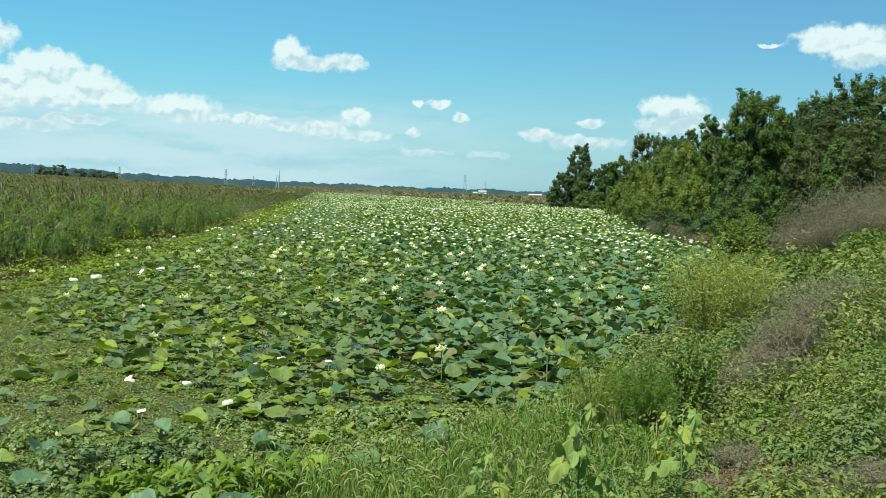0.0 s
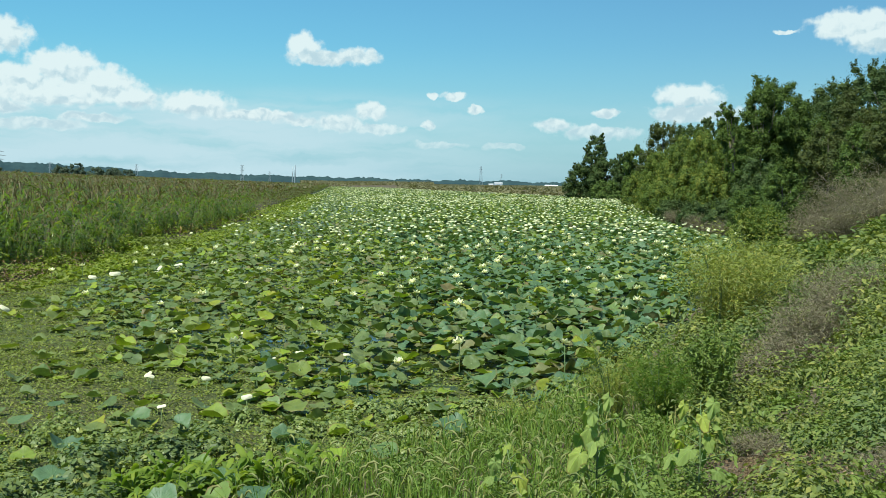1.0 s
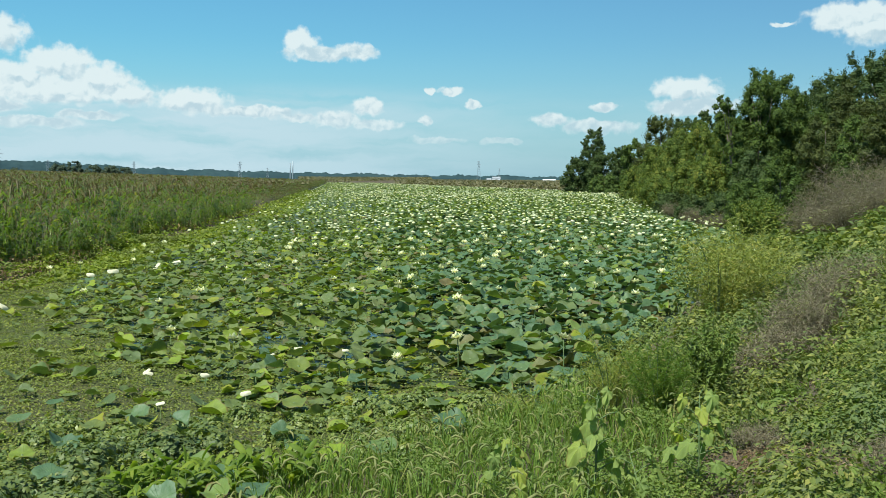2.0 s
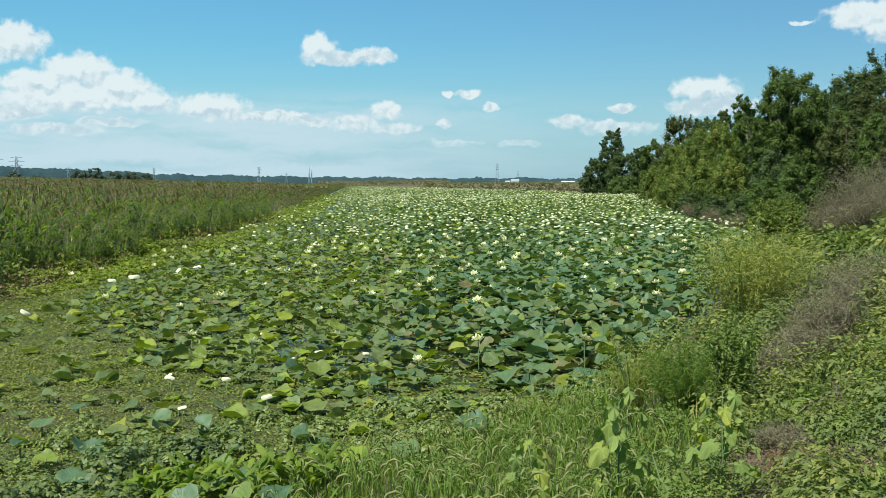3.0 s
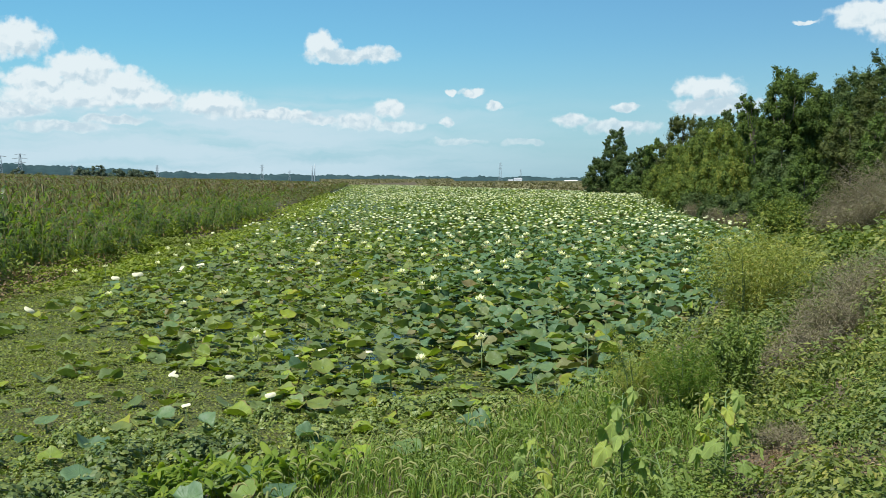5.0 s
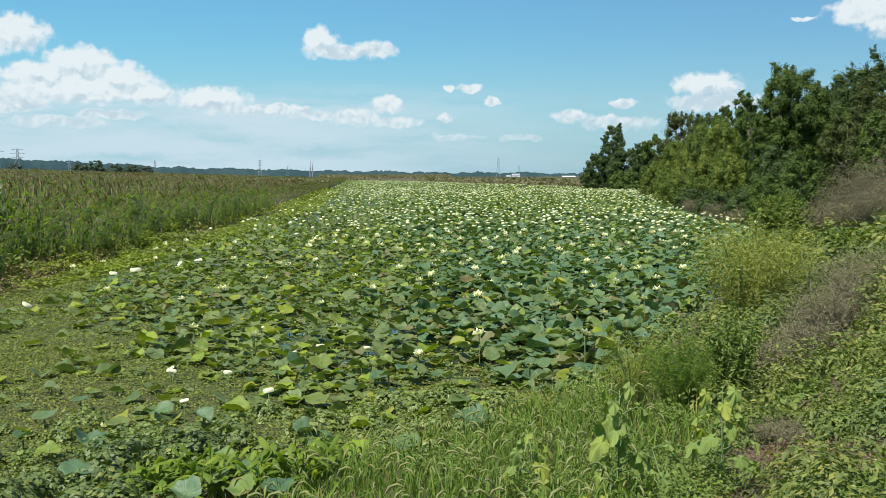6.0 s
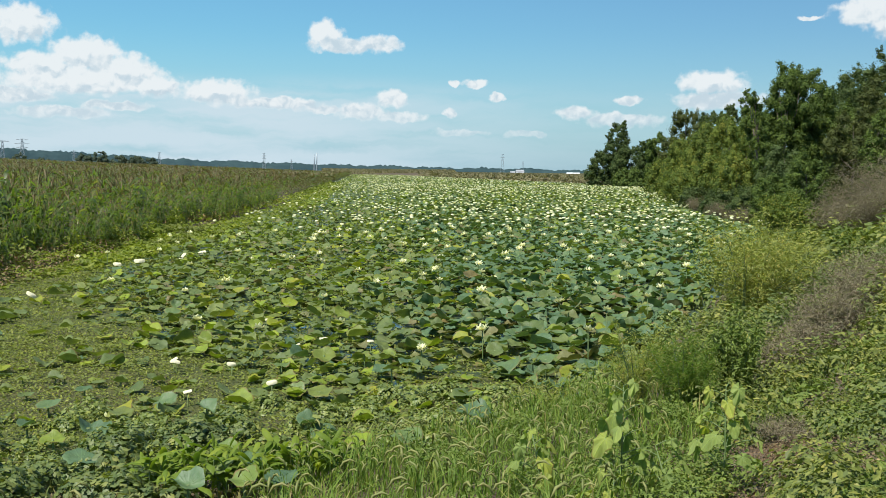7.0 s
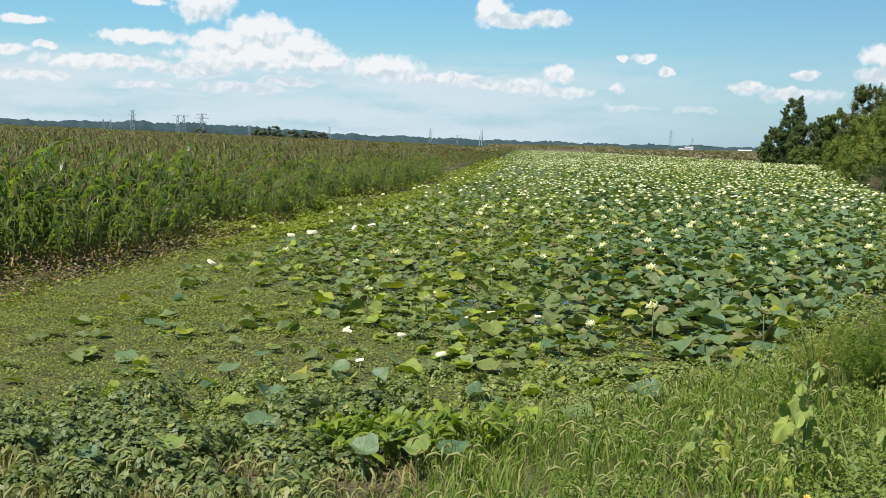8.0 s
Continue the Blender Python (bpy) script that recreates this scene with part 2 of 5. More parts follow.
BARK = plain_material("bark", (0.08, 0.065, 0.05), (0.16, 0.13, 0.1), 6.0, 0.9, bump=0.8)
TWIG = plain_material("dead twig", (0.14, 0.115, 0.08), (0.22, 0.18, 0.125), 10.0, 0.9)
DEAD = leaf_material("dead leaf", [(0.0, (0.17, 0.155, 0.12)), (0.5, (0.215, 0.195, 0.15)), (0.85, (0.17, 0.165, 0.1)), (1.0, (0.14, 0.165, 0.06))], rough=0.85, through_light=0.1)
WEED = leaf_material("weed leaf", [(0.0, (0.17, 0.22, 0.045)), (0.5, (0.22, 0.27, 0.058)), (0.85, (0.27, 0.31, 0.065)), (1.0, (0.36, 0.33, 0.09))], rough=0.5, through_light=0.3)
GRASS = leaf_material("grass blade", [(0.0, (0.095, 0.172, 0.03)), (0.55, (0.135, 0.225, 0.04)), (0.92, (0.19, 0.265, 0.055)), (1.0, (0.3, 0.28, 0.12))], rough=0.6, through_light=0.35, gloss=0.25)
STRAW = leaf_material("dry grass blade", [(0.0, (0.1, 0.14, 0.04)), (0.5, (0.18, 0.18, 0.08)), (1.0, (0.3, 0.27, 0.15))], rough=0.7, through_light=0.3, gloss=0.2)
SEED = leaf_material("grass seed head", [(0.0, (0.18, 0.23, 0.08)), (1.0, (0.27, 0.29, 0.12))], rough=0.7, through_light=0.3)
MALLOW = leaf_material("mallow leaf", [(0.0, (0.19, 0.27, 0.095)), (0.6, (0.23, 0.315, 0.11)), (1.0, (0.31, 0.37, 0.085))], rough=0.7, through_light=0.4, veins=True, ribs=3.5, gloss=0.2)
MAT = leaf_material("floating weed leaf", [(0.0, (0.085, 0.12, 0.023)), (0.4, (0.13, 0.178, 0.03)), (0.75, (0.19, 0.24, 0.043)), (0.94, (0.25, 0.295, 0.055)), (1.0, (0.17, 0.13, 0.05))], rough=0.5, through_light=0.25,
                    patch=(0.19, 0.215, 0.045), patch_scale=0.45, gloss=0.35)
SAGIT = leaf_material("broad bank leaf", [(0.0, (0.105, 0.175, 0.03)), (0.6, (0.15, 0.23, 0.035)), (1.0, (0.22, 0.29, 0.04))], rough=0.6, through_light=0.4, gloss=0.2)
# far hills: haze is painted into the base colour
FAR_WOOD = plain_material("far woods, haze painted in", (0.03, 0.053, 0.06), (0.044, 0.072, 0.075), 0.05, 1.0, gloss=0.0)
# pylon and chimney steel, lightened and blued in place of distance haze
STEEL = plain_material("hazed galvanised steel", (0.24, 0.28, 0.31), (0.3, 0.34, 0.37), 2.0, 0.6, 0.4)
WHITE = plain_material("white painted wall", (0.74, 0.75, 0.76), (0.82, 0.82, 0.82), 0.6, 0.6)
ROOF = plain_material("grey roof", (0.28, 0.28, 0.3), (0.4, 0.4, 0.42), 0.6, 0.6)
DARK = plain_material("dark opening", (0.04, 0.045, 0.05), (0.06, 0.06, 0.06), 1.0, 0.4)
CORN_RIPE = leaf_material("ripening corn leaf", [(0.0, (0.075, 0.105, 0.034)), (0.5, (0.105, 0.12, 0.042)), (1.0, (0.155, 0.13, 0.056))], rough=0.6, through_light=0.25)
DRYCROP = leaf_material("ripening crop", [(0.0, (0.15, 0.15, 0.088)), (0.5, (0.162, 0.155, 0.094)), (1.0, (0.148, 0.152, 0.082))], rough=0.8, through_light=0.25)

m, k = material("soil and litter")
pos = k.n("ShaderNodeNewGeometry").outputs["Position"]
n1, n2 = k.noise(pos, 0.9, 5.0), k.noise(pos, 22.0, 6.0, 0.7)
col = k.mix(k.span(n1, 0.35, 0.65), (0.085, 0.06, 0.04, 1), (0.075, 0.07, 0.035, 1))
col = k.mix(k.span(n2, 0.4, 0.7), col, (0.15, 0.11, 0.075, 1))
bp = k.n("ShaderNodeBump", {"Height": n2, "Strength": 0.8, "Distance": 0.03}).outputs[0]
k.n("ShaderNodeOutputMaterial", {0: k.n("ShaderNodeBsdfPrincipled", {"Base Color": col, "Roughness": 0.95, "Normal": bp, "Specular IOR Level": 0.2}).outputs[0]})
SOIL = m

m, k = material("duckweed and algae")
pos = k.n("ShaderNodeNewGeometry").outputs["Position"]
n1, n2, n3 = k.noise(pos, 0.5, 5.0, 0.6), k.noise(pos, 7.0, 6.0, 0.7), k.noise(pos, 45.0, 4.0, 0.7)
# olive tones kept dark: shade between the weed leaves is painted in
col = k.mix(k.span(n1, 0.38, 0.62), (0.075, 0.09, 0.02, 1), (0.085, 0.07, 0.028, 1))
col = k.mix(k.span(n2, 0.4, 0.68), col, (0.03, 0.036, 0.012, 1))
col = k.mix(k.span(n3, 0.45, 0.7), col, (0.19, 0.21, 0.05, 1))
bp = k.n("ShaderNodeBump", {"Height": k.math("ADD", n2, n3), "Strength": 0.9, "Distance": 0.03}).outputs[0]
k.n("ShaderNodeOutputMaterial", {0: k.n("ShaderNodeBsdfPrincipled", {"Base Color": col, "Roughness": 0.8, "Normal": bp, "Specular IOR Level": 0.25}).outputs[0]})
DUCKWEED_SHADED = m

m, k = material("still dark pond water")
pos = k.n("ShaderNodeNewGeometry").outputs["Position"]
rip = k.noise(pos, 5.0, 3.0)
bp = k.n("ShaderNodeBump", {"Height": rip, "Strength": 0.12, "Distance": 0.02}).outputs[0]
scum = k.span(k.noise(pos, 1.7, 7.0, 0.65), 0.42, 0.56)
col = k.mix(scum, (0.012, 0.017, 0.012, 1), (0.045, 0.06, 0.02, 1))
k.n("ShaderNodeOutputMaterial", {0: k.n("ShaderNodeBsdfPrincipled", {"Base Color": col, "Roughness": k.math("ADD", k.math("MULTIPLY", scum, 0.4), 0.06), "Normal": bp, "IOR": 1.33}).outputs[0]})
WATER = m

# ---- lie of the land ----
# The plan below is drawn with its depths (y) shortened; DEEP turns them into metres.
DEEP = 1.316


def spot(x, y, z, rx=0, ry=0, rz=0):
    """pose() at a place on the plan."""
    return pose(x, y * DEEP, z, rx, ry, rz)


def deepened(v):
    v = np.array(v, float)
    v[:, 1] *= DEEP
    return v


rng = np.random.default_rng(7)
# the pond's edge, round from the near left corner
POND = np.array([(-9.5, 4.9), (-6.1, 6.6), (-3.5, 7.1), (-1.5, 7.5), (-0.5, 7.85), (0.3, 8.6), (1.2, 9.6), (1.75, 10.6), (3.0, 13.3), (4.6, 17.2), (9.0, 28.0), (14.4, 39.7), (15.7, 55.8),
                 (24.0, 110.0), (32.7, 165.0), (26.0, 185.0), (10.0, 255.0), (-17.0, 370.0), (-52.0, 540.0), (-88.0, 640.0), (-102.0, 655.0), (-33.5, 191.0), (-15.0, 62.0), (-12.4, 32.8), (-11.1, 19.6), (-10.8, 12.4), (-10.0, 7.0)])


def shore(x, y):
    """Distance from the pond's edge; minus on the water."""
    x, y = np.asarray(x, float), np.asarray(y, float)
    best, inside = np.full(x.shape, 1e9), np.zeros(x.shape, bool)
    for (ax, ay), (bx, by) in zip(POND, np.roll(POND, -1, axis=0)):
        dx, dy = bx - ax, by - ay
        u = np.clip(((x - ax) * dx + (y - ay) * dy) / (dx * dx + dy * dy), 0, 1)
        best = np.minimum(best, np.hypot(x - ax - u * dx, y - ay - u * dy))
        if dy:
            inside ^= ((ay > y) != (by > y)) & (x < ax + (y - ay) * dx / dy)
    return np.where(inside, -best, best)


def smooth(v, a, b):
    u = np.clip((v - a) / (b - a), 0, 1)
    return u * u * (3 - 2 * u)


def waves(x, y, size, seed=0.0):
    """A cheap uneven swell between -1 and 1."""
    a = np.sin(x / size * 2.1 + 1.3 + seed) * np.cos(y / size * 1.7 - 0.6 * seed)
    b = np.sin((x + y) / size * 3.7 + seed * 2) * np.cos((x - 1.3 * y) / size * 2.9 + 0.4)
    return 0.6 * a + 0.4 * b


def corn_side(x, y):
    return smooth(-x - 0.02 * y, 8.0, 10.2) * smooth(y, -2, 6)


def ground_z(x, y):
    x, y = np.asarray(x, float), np.asarray(y, float)
    s = shore(x, y)
    bank = 0.12 * smooth(s, 0, 1) + 1.0 * smooth(s, 0.6, 7.2) + 0.75 * smooth(x, 0.8, 6.5) * smooth(s, 0.3, 4.5) * (1 - smooth(y, 26, 60))
    bank = bank + 0.07 * waves(x, y, 1.6) * smooth(s, 0, 2) * (1 - smooth(y, 30, 60))
    r = np.hypot(x, y)
    field = 0.12 + np.minimum(0.028 * np.maximum(s, 0), 7.0) * (1 - smooth(r, 500, 1200))
    z = bank + (field - bank) * corn_side(x, y)
    z = z + (0.25 - z) * smooth(y, 176, 200) * (1 - corn_side(x, y))
    return np.where(s < 0, np.maximum(-0.5, s * 0.35), z)


# ---- mesh kit ----
class Form:
    """A small mesh as arrays: corners, faces, material numbers, and a flat chart."""

    def __init__(self):
        self.v, self.f, self.m, self.uv = [], [], [], []

    def add(self, v, f, mat=0, uv=None):
        o = len(self.v)
        self.v += [tuple(p) for p in v]
        self.uv += [tuple(q) for q in (uv if uv is not None else [(0, 0)] * len(v))]
        self.f += [tuple(i + o for i in q) for q in f]
        self.m += [mat] * len(f)
        return self

    def arrays(self):
        return (np.array(self.v, float), np.concatenate([np.array(q) for q in self.f]), np.array([len(q) for q in self.f]), np.array(self.m), np.array(self.uv, float))


def fill(name, chunks, mats, smooth_faces=True):
    """One mesh out of chunks of (corners, loops, totals, material numbers, chart)."""
    V, L, T, M, U, o = [], [], [], [], [], 0
    for v, l, t, mm, uv in chunks:
        V.append(v), L.append(l + o), T.append(t), M.append(mm), U.append(uv[l])
        o += len(v)
    V, L, T, M, U = np.concatenate(V), np.concatenate(L), np.concatenate(T), np.concatenate(M), np.concatenate(U)
    me = bpy.data.meshes.new(name)
    me.vertices.add(len(V))
    me.vertices.foreach_set("co", V.astype(np.float32).ravel())
    me.loops.add(len(L))
    me.loops.foreach_set("vertex_index", L.astype(np.int32))
    me.polygons.add(len(T))
    me.polygons.foreach_set("loop_start", (np.cumsum(T) - T).astype(np.int32))
    me.polygons.foreach_set("material_index", M.astype(np.int32))
    me.polygons.foreach_set("use_smooth", np.full(len(T), smooth_faces))
    me.uv_layers.new(name="chart").data.foreach_set("uv", U.astype(np.float32).ravel())
    for q in mats:
        me.materials.append(q)
    me.update(calc_edges=True)
    return me


def turns(yaw, lean=None, toward=None):
    """Rotation matrices: first about z by yaw, then leaning by lean towards the heading."""
    n = len(yaw)
    c, s = np.cos(yaw), np.sin(yaw)
    R = np.zeros((n, 3, 3))
    R[:, 0, 0], R[:, 0, 1], R[:, 1, 0], R[:, 1, 1], R[:, 2, 2] = c, -s, s, c, 1
    if lean is None:
        return R
    ax, ay = -np.sin(toward), np.cos(toward)
    c, s = np.cos(lean), np.sin(lean)
    Q = np.empty((n, 3, 3))
    Q[:, 0, 0], Q[:, 0, 1], Q[:, 0, 2] = c + ax * ax * (1 - c), ax * ay * (1 - c), ay * s
    Q[:, 1, 0], Q[:, 1, 1], Q[:, 1, 2] = ax * ay * (1 - c), c + ay * ay * (1 - c), -ax * s
    Q[:, 2, 0], Q[:, 2, 1], Q[:, 2, 2] = -ay * s, ax * s, c
    return Q @ R


def sown(form, place, R, scale):
    """Many copies of a form, as one chunk."""
    v, l, t, mm, uv = form.arrays()
    n, kk = len(place), len(v)
    if n == 0:
        return np.zeros((0, 3)), np.zeros(0, int), np.zeros(0, int), np.zeros(0, int), np.zeros((0, 2))
    scale = np.asarray(scale, float)
    if scale.ndim == 1:
        scale = scale[:, None]
    P = np.einsum("nij,nkj->nki", R, v[None] * scale[:, None, :]) + deepened(place)[:, None, :]
    return P.reshape(-1, 3), (l[None] + kk * np.arange(n)[:, None]).ravel(), np.tile(t, n), np.tile(mm, n), np.tile(uv, (n, 1))


def part(name, me, parent=None, label="", at=None):
    ob = new(name, me)
    if parent is not None:
        ob.parent = parent
    if at is not None:
        ob.matrix_basis = at
    if label:
        tagged(ob, label)
    return ob


def mesh_of(name, form, mats, smooth_faces=True):
    return fill(name, [form.arrays()], mats, smooth_faces)


def tube(form, pts, radii, sides=6, mat=0, cap=True):
    """A tapered round bar along points."""
    pts = [Vector(p) for p in pts]
    v, f = [], []
    for i, p in enumerate(pts):
        d = (pts[min(i + 1, len(pts) - 1)] - pts[max(i - 1, 0)]).normalized()
        a = d.cross(Vector((0.31, 0.95, 0.02))).normalized()
        b = d.cross(a)
        for j in range(sides):
            g = 2 * math.pi * j / sides
            v.append(p + (a * math.cos(g) + b * math.sin(g)) * radii[i])
    for i in range(len(pts) - 1):
        for j in range(sides):
            f.append((i * sides + j, i * sides + (j + 1) % sides, (i + 1) * sides + (j + 1) % sides, (i + 1) * sides + j))
    if cap:
        f.append(tuple(range((len(pts) - 1) * sides, len(pts) * sides)))
    return form.add(v, f, mat)


def ribbon(form, pts, widths, mat=0, side=None, fold=0.0):
    """A leaf blade along points, folded along its midrib if fold is given."""
    pts = [Vector(p) for p in pts]
    v, f, n = [], [], 3 if fold else 2
    for i, p in enumerate(pts):
        d = pts[min(i + 1, len(pts) - 1)] - pts[max(i - 1, 0)]
        a = Vector(side) if side else d.cross(Vector((0, 0, 1)))
        a = a.normalized() if a.length > 1e-6 else Vector((1, 0, 0))
        up = a.cross(d).normalized()
        v += [p - a * widths[i] + up * fold * widths[i], p, p + a * widths[i] + up * fold * widths[i]] if fold else [p - a * widths[i], p + a * widths[i]]
    for i in range(len(pts) - 1):
        for j in range(n - 1):
            f.append((i * n + j, i * n + j + 1, (i + 1) * n + j + 1, (i + 1) * n + j))
    return form.add(v, f, mat)


def box(form, lo, hi, mat=0):
    (a, b, c), (d, e, g) = lo, hi
    v = [(a, b, c), (d, b, c), (d, e, c), (a, e, c), (a, b, g), (d, b, g), (d, e, g), (a, e, g)]
    return form.add(v, [(0, 3, 2, 1), (4, 5, 6, 7), (0, 1, 5, 4), (1, 2, 6, 5), (2, 3, 7, 6), (3, 0, 4, 7)], mat)


def points_in(n, x0, x1, y0, y1):
    return rng.uniform(x0, x1, n), rng.uniform(y0, y1, n)


# ---- ground and water ----
rings = np.concatenate([[0.05], np.geomspace(0.5, 4600, 110)])
SPOKES = 240
ga = np.linspace(0, 2 * np.pi, SPOKES, endpoint=False)
gx, gy = rings[:, None] * np.sin(ga), rings[:, None] * np.cos(ga)
gv = np.stack([gx, gy, ground_z(gx, gy)], -1).reshape(-1, 3)
gi, gj = np.meshgrid(np.arange(len(rings) - 1), np.arange(SPOKES), indexing="ij")
gl = np.stack([gi * SPOKES + gj, gi * SPOKES + (gj + 1) % SPOKES, (gi + 1) * SPOKES + (gj + 1) % SPOKES, (gi + 1) * SPOKES + gj], -1)[..., ::-1].reshape(-1, 4)
core = (deepened(gv), np.concatenate([gl.ravel(), np.arange(SPOKES)[::-1]]), np.concatenate([np.full(len(gl), 4), [SPOKES]]), np.zeros(len(gl) + 1, int), np.zeros((len(gv), 2)))
ground = tagged(new("ground", fill("ground", [core], [SOIL])), "earth bank, pond bed and flat farmland with leaf litter", "ground", kind="structure")
wf = Form()
wf.add([(-145, 4, 0), (75, 4, 0), (75, 1180, 0), (-145, 1180, 0)], [(0, 1, 2, 3)])
water = tagged(new("water", mesh_of("water", wf, [WATER], False)), "still dark pond water between lotus leaves", "water", kind="structure")


# ---- lotus ----
def lotus_blade(kind):
    """A round leaf of radius 1, dished at the stalk, with a ruffled, uneven rim; some are half folded."""
    r = np.random.default_rng(kind + 40)
    f, n = Form(), 22
    dish, wave = r.uniform(0.1, 0.28), r.uniform(0.05, 0.14)
    ph = r.uniform(0, 6.28, 6)
    fold = r.uniform(0.25, 0.75) if kind % 4 == 0 else 0.0
    torn = r.uniform(0, 6.28) if kind % 3 == 1 else None
    v, uv = [(0, 0, -dish)], [(0, 0)]
    for rad in (0.36, 0.7, 0.92, 1.0):
        for j in range(n):
            a = 2 * math.pi * j / n
            q = rad * (1 + rad * (0.08 * math.sin(2 * a + ph[0]) + 0.05 * math.sin(5 * a + ph[1]) + 0.035 * math.sin(9 * a + ph[2])))
            if torn is not None and rad > 0.6:
                q *= 1 - 0.3 * rad * math.exp(-(((a - torn + math.pi) % (2 * math.pi) - math.pi) / 0.22) ** 2)
            z = -dish * (1 - rad ** 2) + wave * rad ** 2.5 * (math.sin(2 * a + ph[3]) + 0.8 * math.sin(4 * a + ph[4]) + 0.5 * math.sin(7 * a + ph[5]))
            z += fold * abs(q * math.sin(a)) - (0.12 * max(0.0, rad - 0.9) * 10 * (0.5 + 0.5 * math.sin(3 * a + ph[2])))
            v.append((q * math.cos(a), q * math.sin(a), z))
            uv.append((rad * math.cos(a), rad * math.sin(a)))
    faces = [(0, 1 + j, 1 + (j + 1) % n) for j in range(n)]
    for i in range(3):
        faces += [(1 + i * n + j, 1 + (i + 1) * n + j, 1 + (i + 1) * n + (j + 1) % n, 1 + i * n + (j + 1) % n) for j in range(n)]
    return f.add(v, faces, 0, uv)


def lotus_small(n=7, seed=0):
    r = np.random.default_rng(seed + 90)
    f, ph = Form(), r.uniform(0, 6.28, 4)
    v, uv = [(0, 0, -0.16)], [(0, 0)]
    for j in range(n):
        a = 2 * math.pi * j / n
        q = 1 + 0.12 * math.sin(2 * a + ph[0]) + 0.08 * math.sin(5 * a + ph[1])
        v.append((q * math.cos(a), q * math.sin(a), 0.2 * math.sin(2 * a + ph[2]) + 0.14 * math.sin(4 * a + ph[3])))
        uv.append((math.cos(a), math.sin(a)))
    return f.add(v, [(0, 1 + j, 1 + (j + 1) % n) for j in range(n)], 0, uv)


BLADES = [lotus_blade(i) for i in range(14)]


def open_water(x, y):
    """How thickly lotus grows: thin over the weed mat near the bank."""
    edge = np.interp(x, [-13, -11.5, -5.0, -2.5, 0.0, 2.0, 4.0], [26, 24, 13.2, 11.6, 10.9, 10.2, 9.0])
    return smooth(y - edge + 1.3 * waves(x, y, 1.5, 9.0), -3.2, 2.0)


def lotus_leaves():
    P = []
    for y0, y1, per in ((5, 24, 36.0), (24, 38, 30.0), (38, 70, 15.0), (70, 160, 4.5), (160, 430, 1.1), (430, 880, 0.25)):
        x, y = points_in(int(per * 162 * (y1 - y0)), -100, 62, y0, y1)
        s = shore(x, y)
        full = open_water(x, y)
        keep = (s < np.where(y < 30, -0.15, -0.4)) & (rng.random(len(x)) < 0.1 + 0.1 * smooth(x, -6.0, -3.0) + 0.8 * full ** 1.2)
        keep &= (s < -2.0 - 0.8 * waves(x, y, 3.0)) | (x > -0.1 * y - 6) | (y > 110)
        keep &= ~((np.hypot(x + 2.6, (y - 14.2) * 0.7) < 1.2) & (rng.random(len(x)) < 0.45))
        P.append(np.stack([x, y, full, np.full(len(x), per)], -1)[keep])
    return np.concatenate(P)


P = lotus_leaves()
P = P[np.argsort(np.hypot(P[:, 0] + 0.5, P[:, 1]))]
n = len(P)
near_d = np.hypot(P[:, 0], P[:, 1])
size = rng.uniform(0.075, 0.16, n) * np.where(P[:, 3] < 1, 3.0, np.where(P[:, 3] < 3, 2.2, np.where(P[:, 3] < 10, 1.35, 1.0)))
# taller, bluer stands lie along the eastern side
tall = smooth(P[:, 0] + 0.12 * P[:, 1] + 1.5 * waves(P[:, 0], P[:, 1], 5.0), -1.0, 3.5)
size *= (1 + 0.28 * tall) * (1 + 0.1 * (P[:, 2] < 0.35))
lift = np.where(rng.random(n) < 0.6 - 0.45 * tall, rng.uniform(0.015, 0.06, n), rng.uniform(0.07, 0.26, n) + 0.2 * tall * rng.uniform(0.4, 1.0, n))
lift = np.where(P[:, 2] < 0.5, rng.uniform(0.04, 0.13, n), lift) + np.where(P[:, 3] < 3, 0.1, 0)
lift *= 0.35 + 0.65 * smooth(-shore(P[:, 0], P[:, 1]), 0.2, 2.4)
lean = np.where(lift < 0.065, rng.uniform(0.0, 0.12, n), np.abs(rng.normal(0.0, 0.3, n)) * (1 + 0.4 * smooth(P[:, 1], 22, 40)))
toward, yaw = rng.uniform(0, 2 * np.pi, n), rng.uniform(0, 2 * np.pi, n)
kind_of = rng.integers(0, len(BLADES), n)
old = rng.random(n) < 0.09 + 0.4 * smooth(waves(P[:, 0] + 3, P[:, 1] * 0.6, 3.5, 2.0), 0.25, 0.8) * (1 - tall)
hue = np.where(old & (P[:, 1] < 60) & (P[:, 2] > 0.5), 1, np.where(rng.random(n) < (tall * 0.8 + 0.06) * (1 - 0.85 * smooth(P[:, 1], 25, 75)), 2, 0))
HUES = [LOTUS, LOTUS_OLD, LOTUS_BLUE]
SINGLE = 300
NAMES = ["green lotus leaf with pale veins on a stalk above the water", "browning curled old lotus leaf low over the pond", "blue-green round lotus leaf on a tall stalk"]
stem = Form()
tube(stem, [(0, 0, -1.0), (0.03, 0.01, -0.5), (0, 0, 0)], [0.03, 0.028, 0.025], 5)
stem_me = mesh_of("stalk", stem, [STALK])
blade_me = {(a, b): mesh_of("blade", BLADES[a], [HUES[b]]) for a in range(len(BLADES)) for b in range(3)}
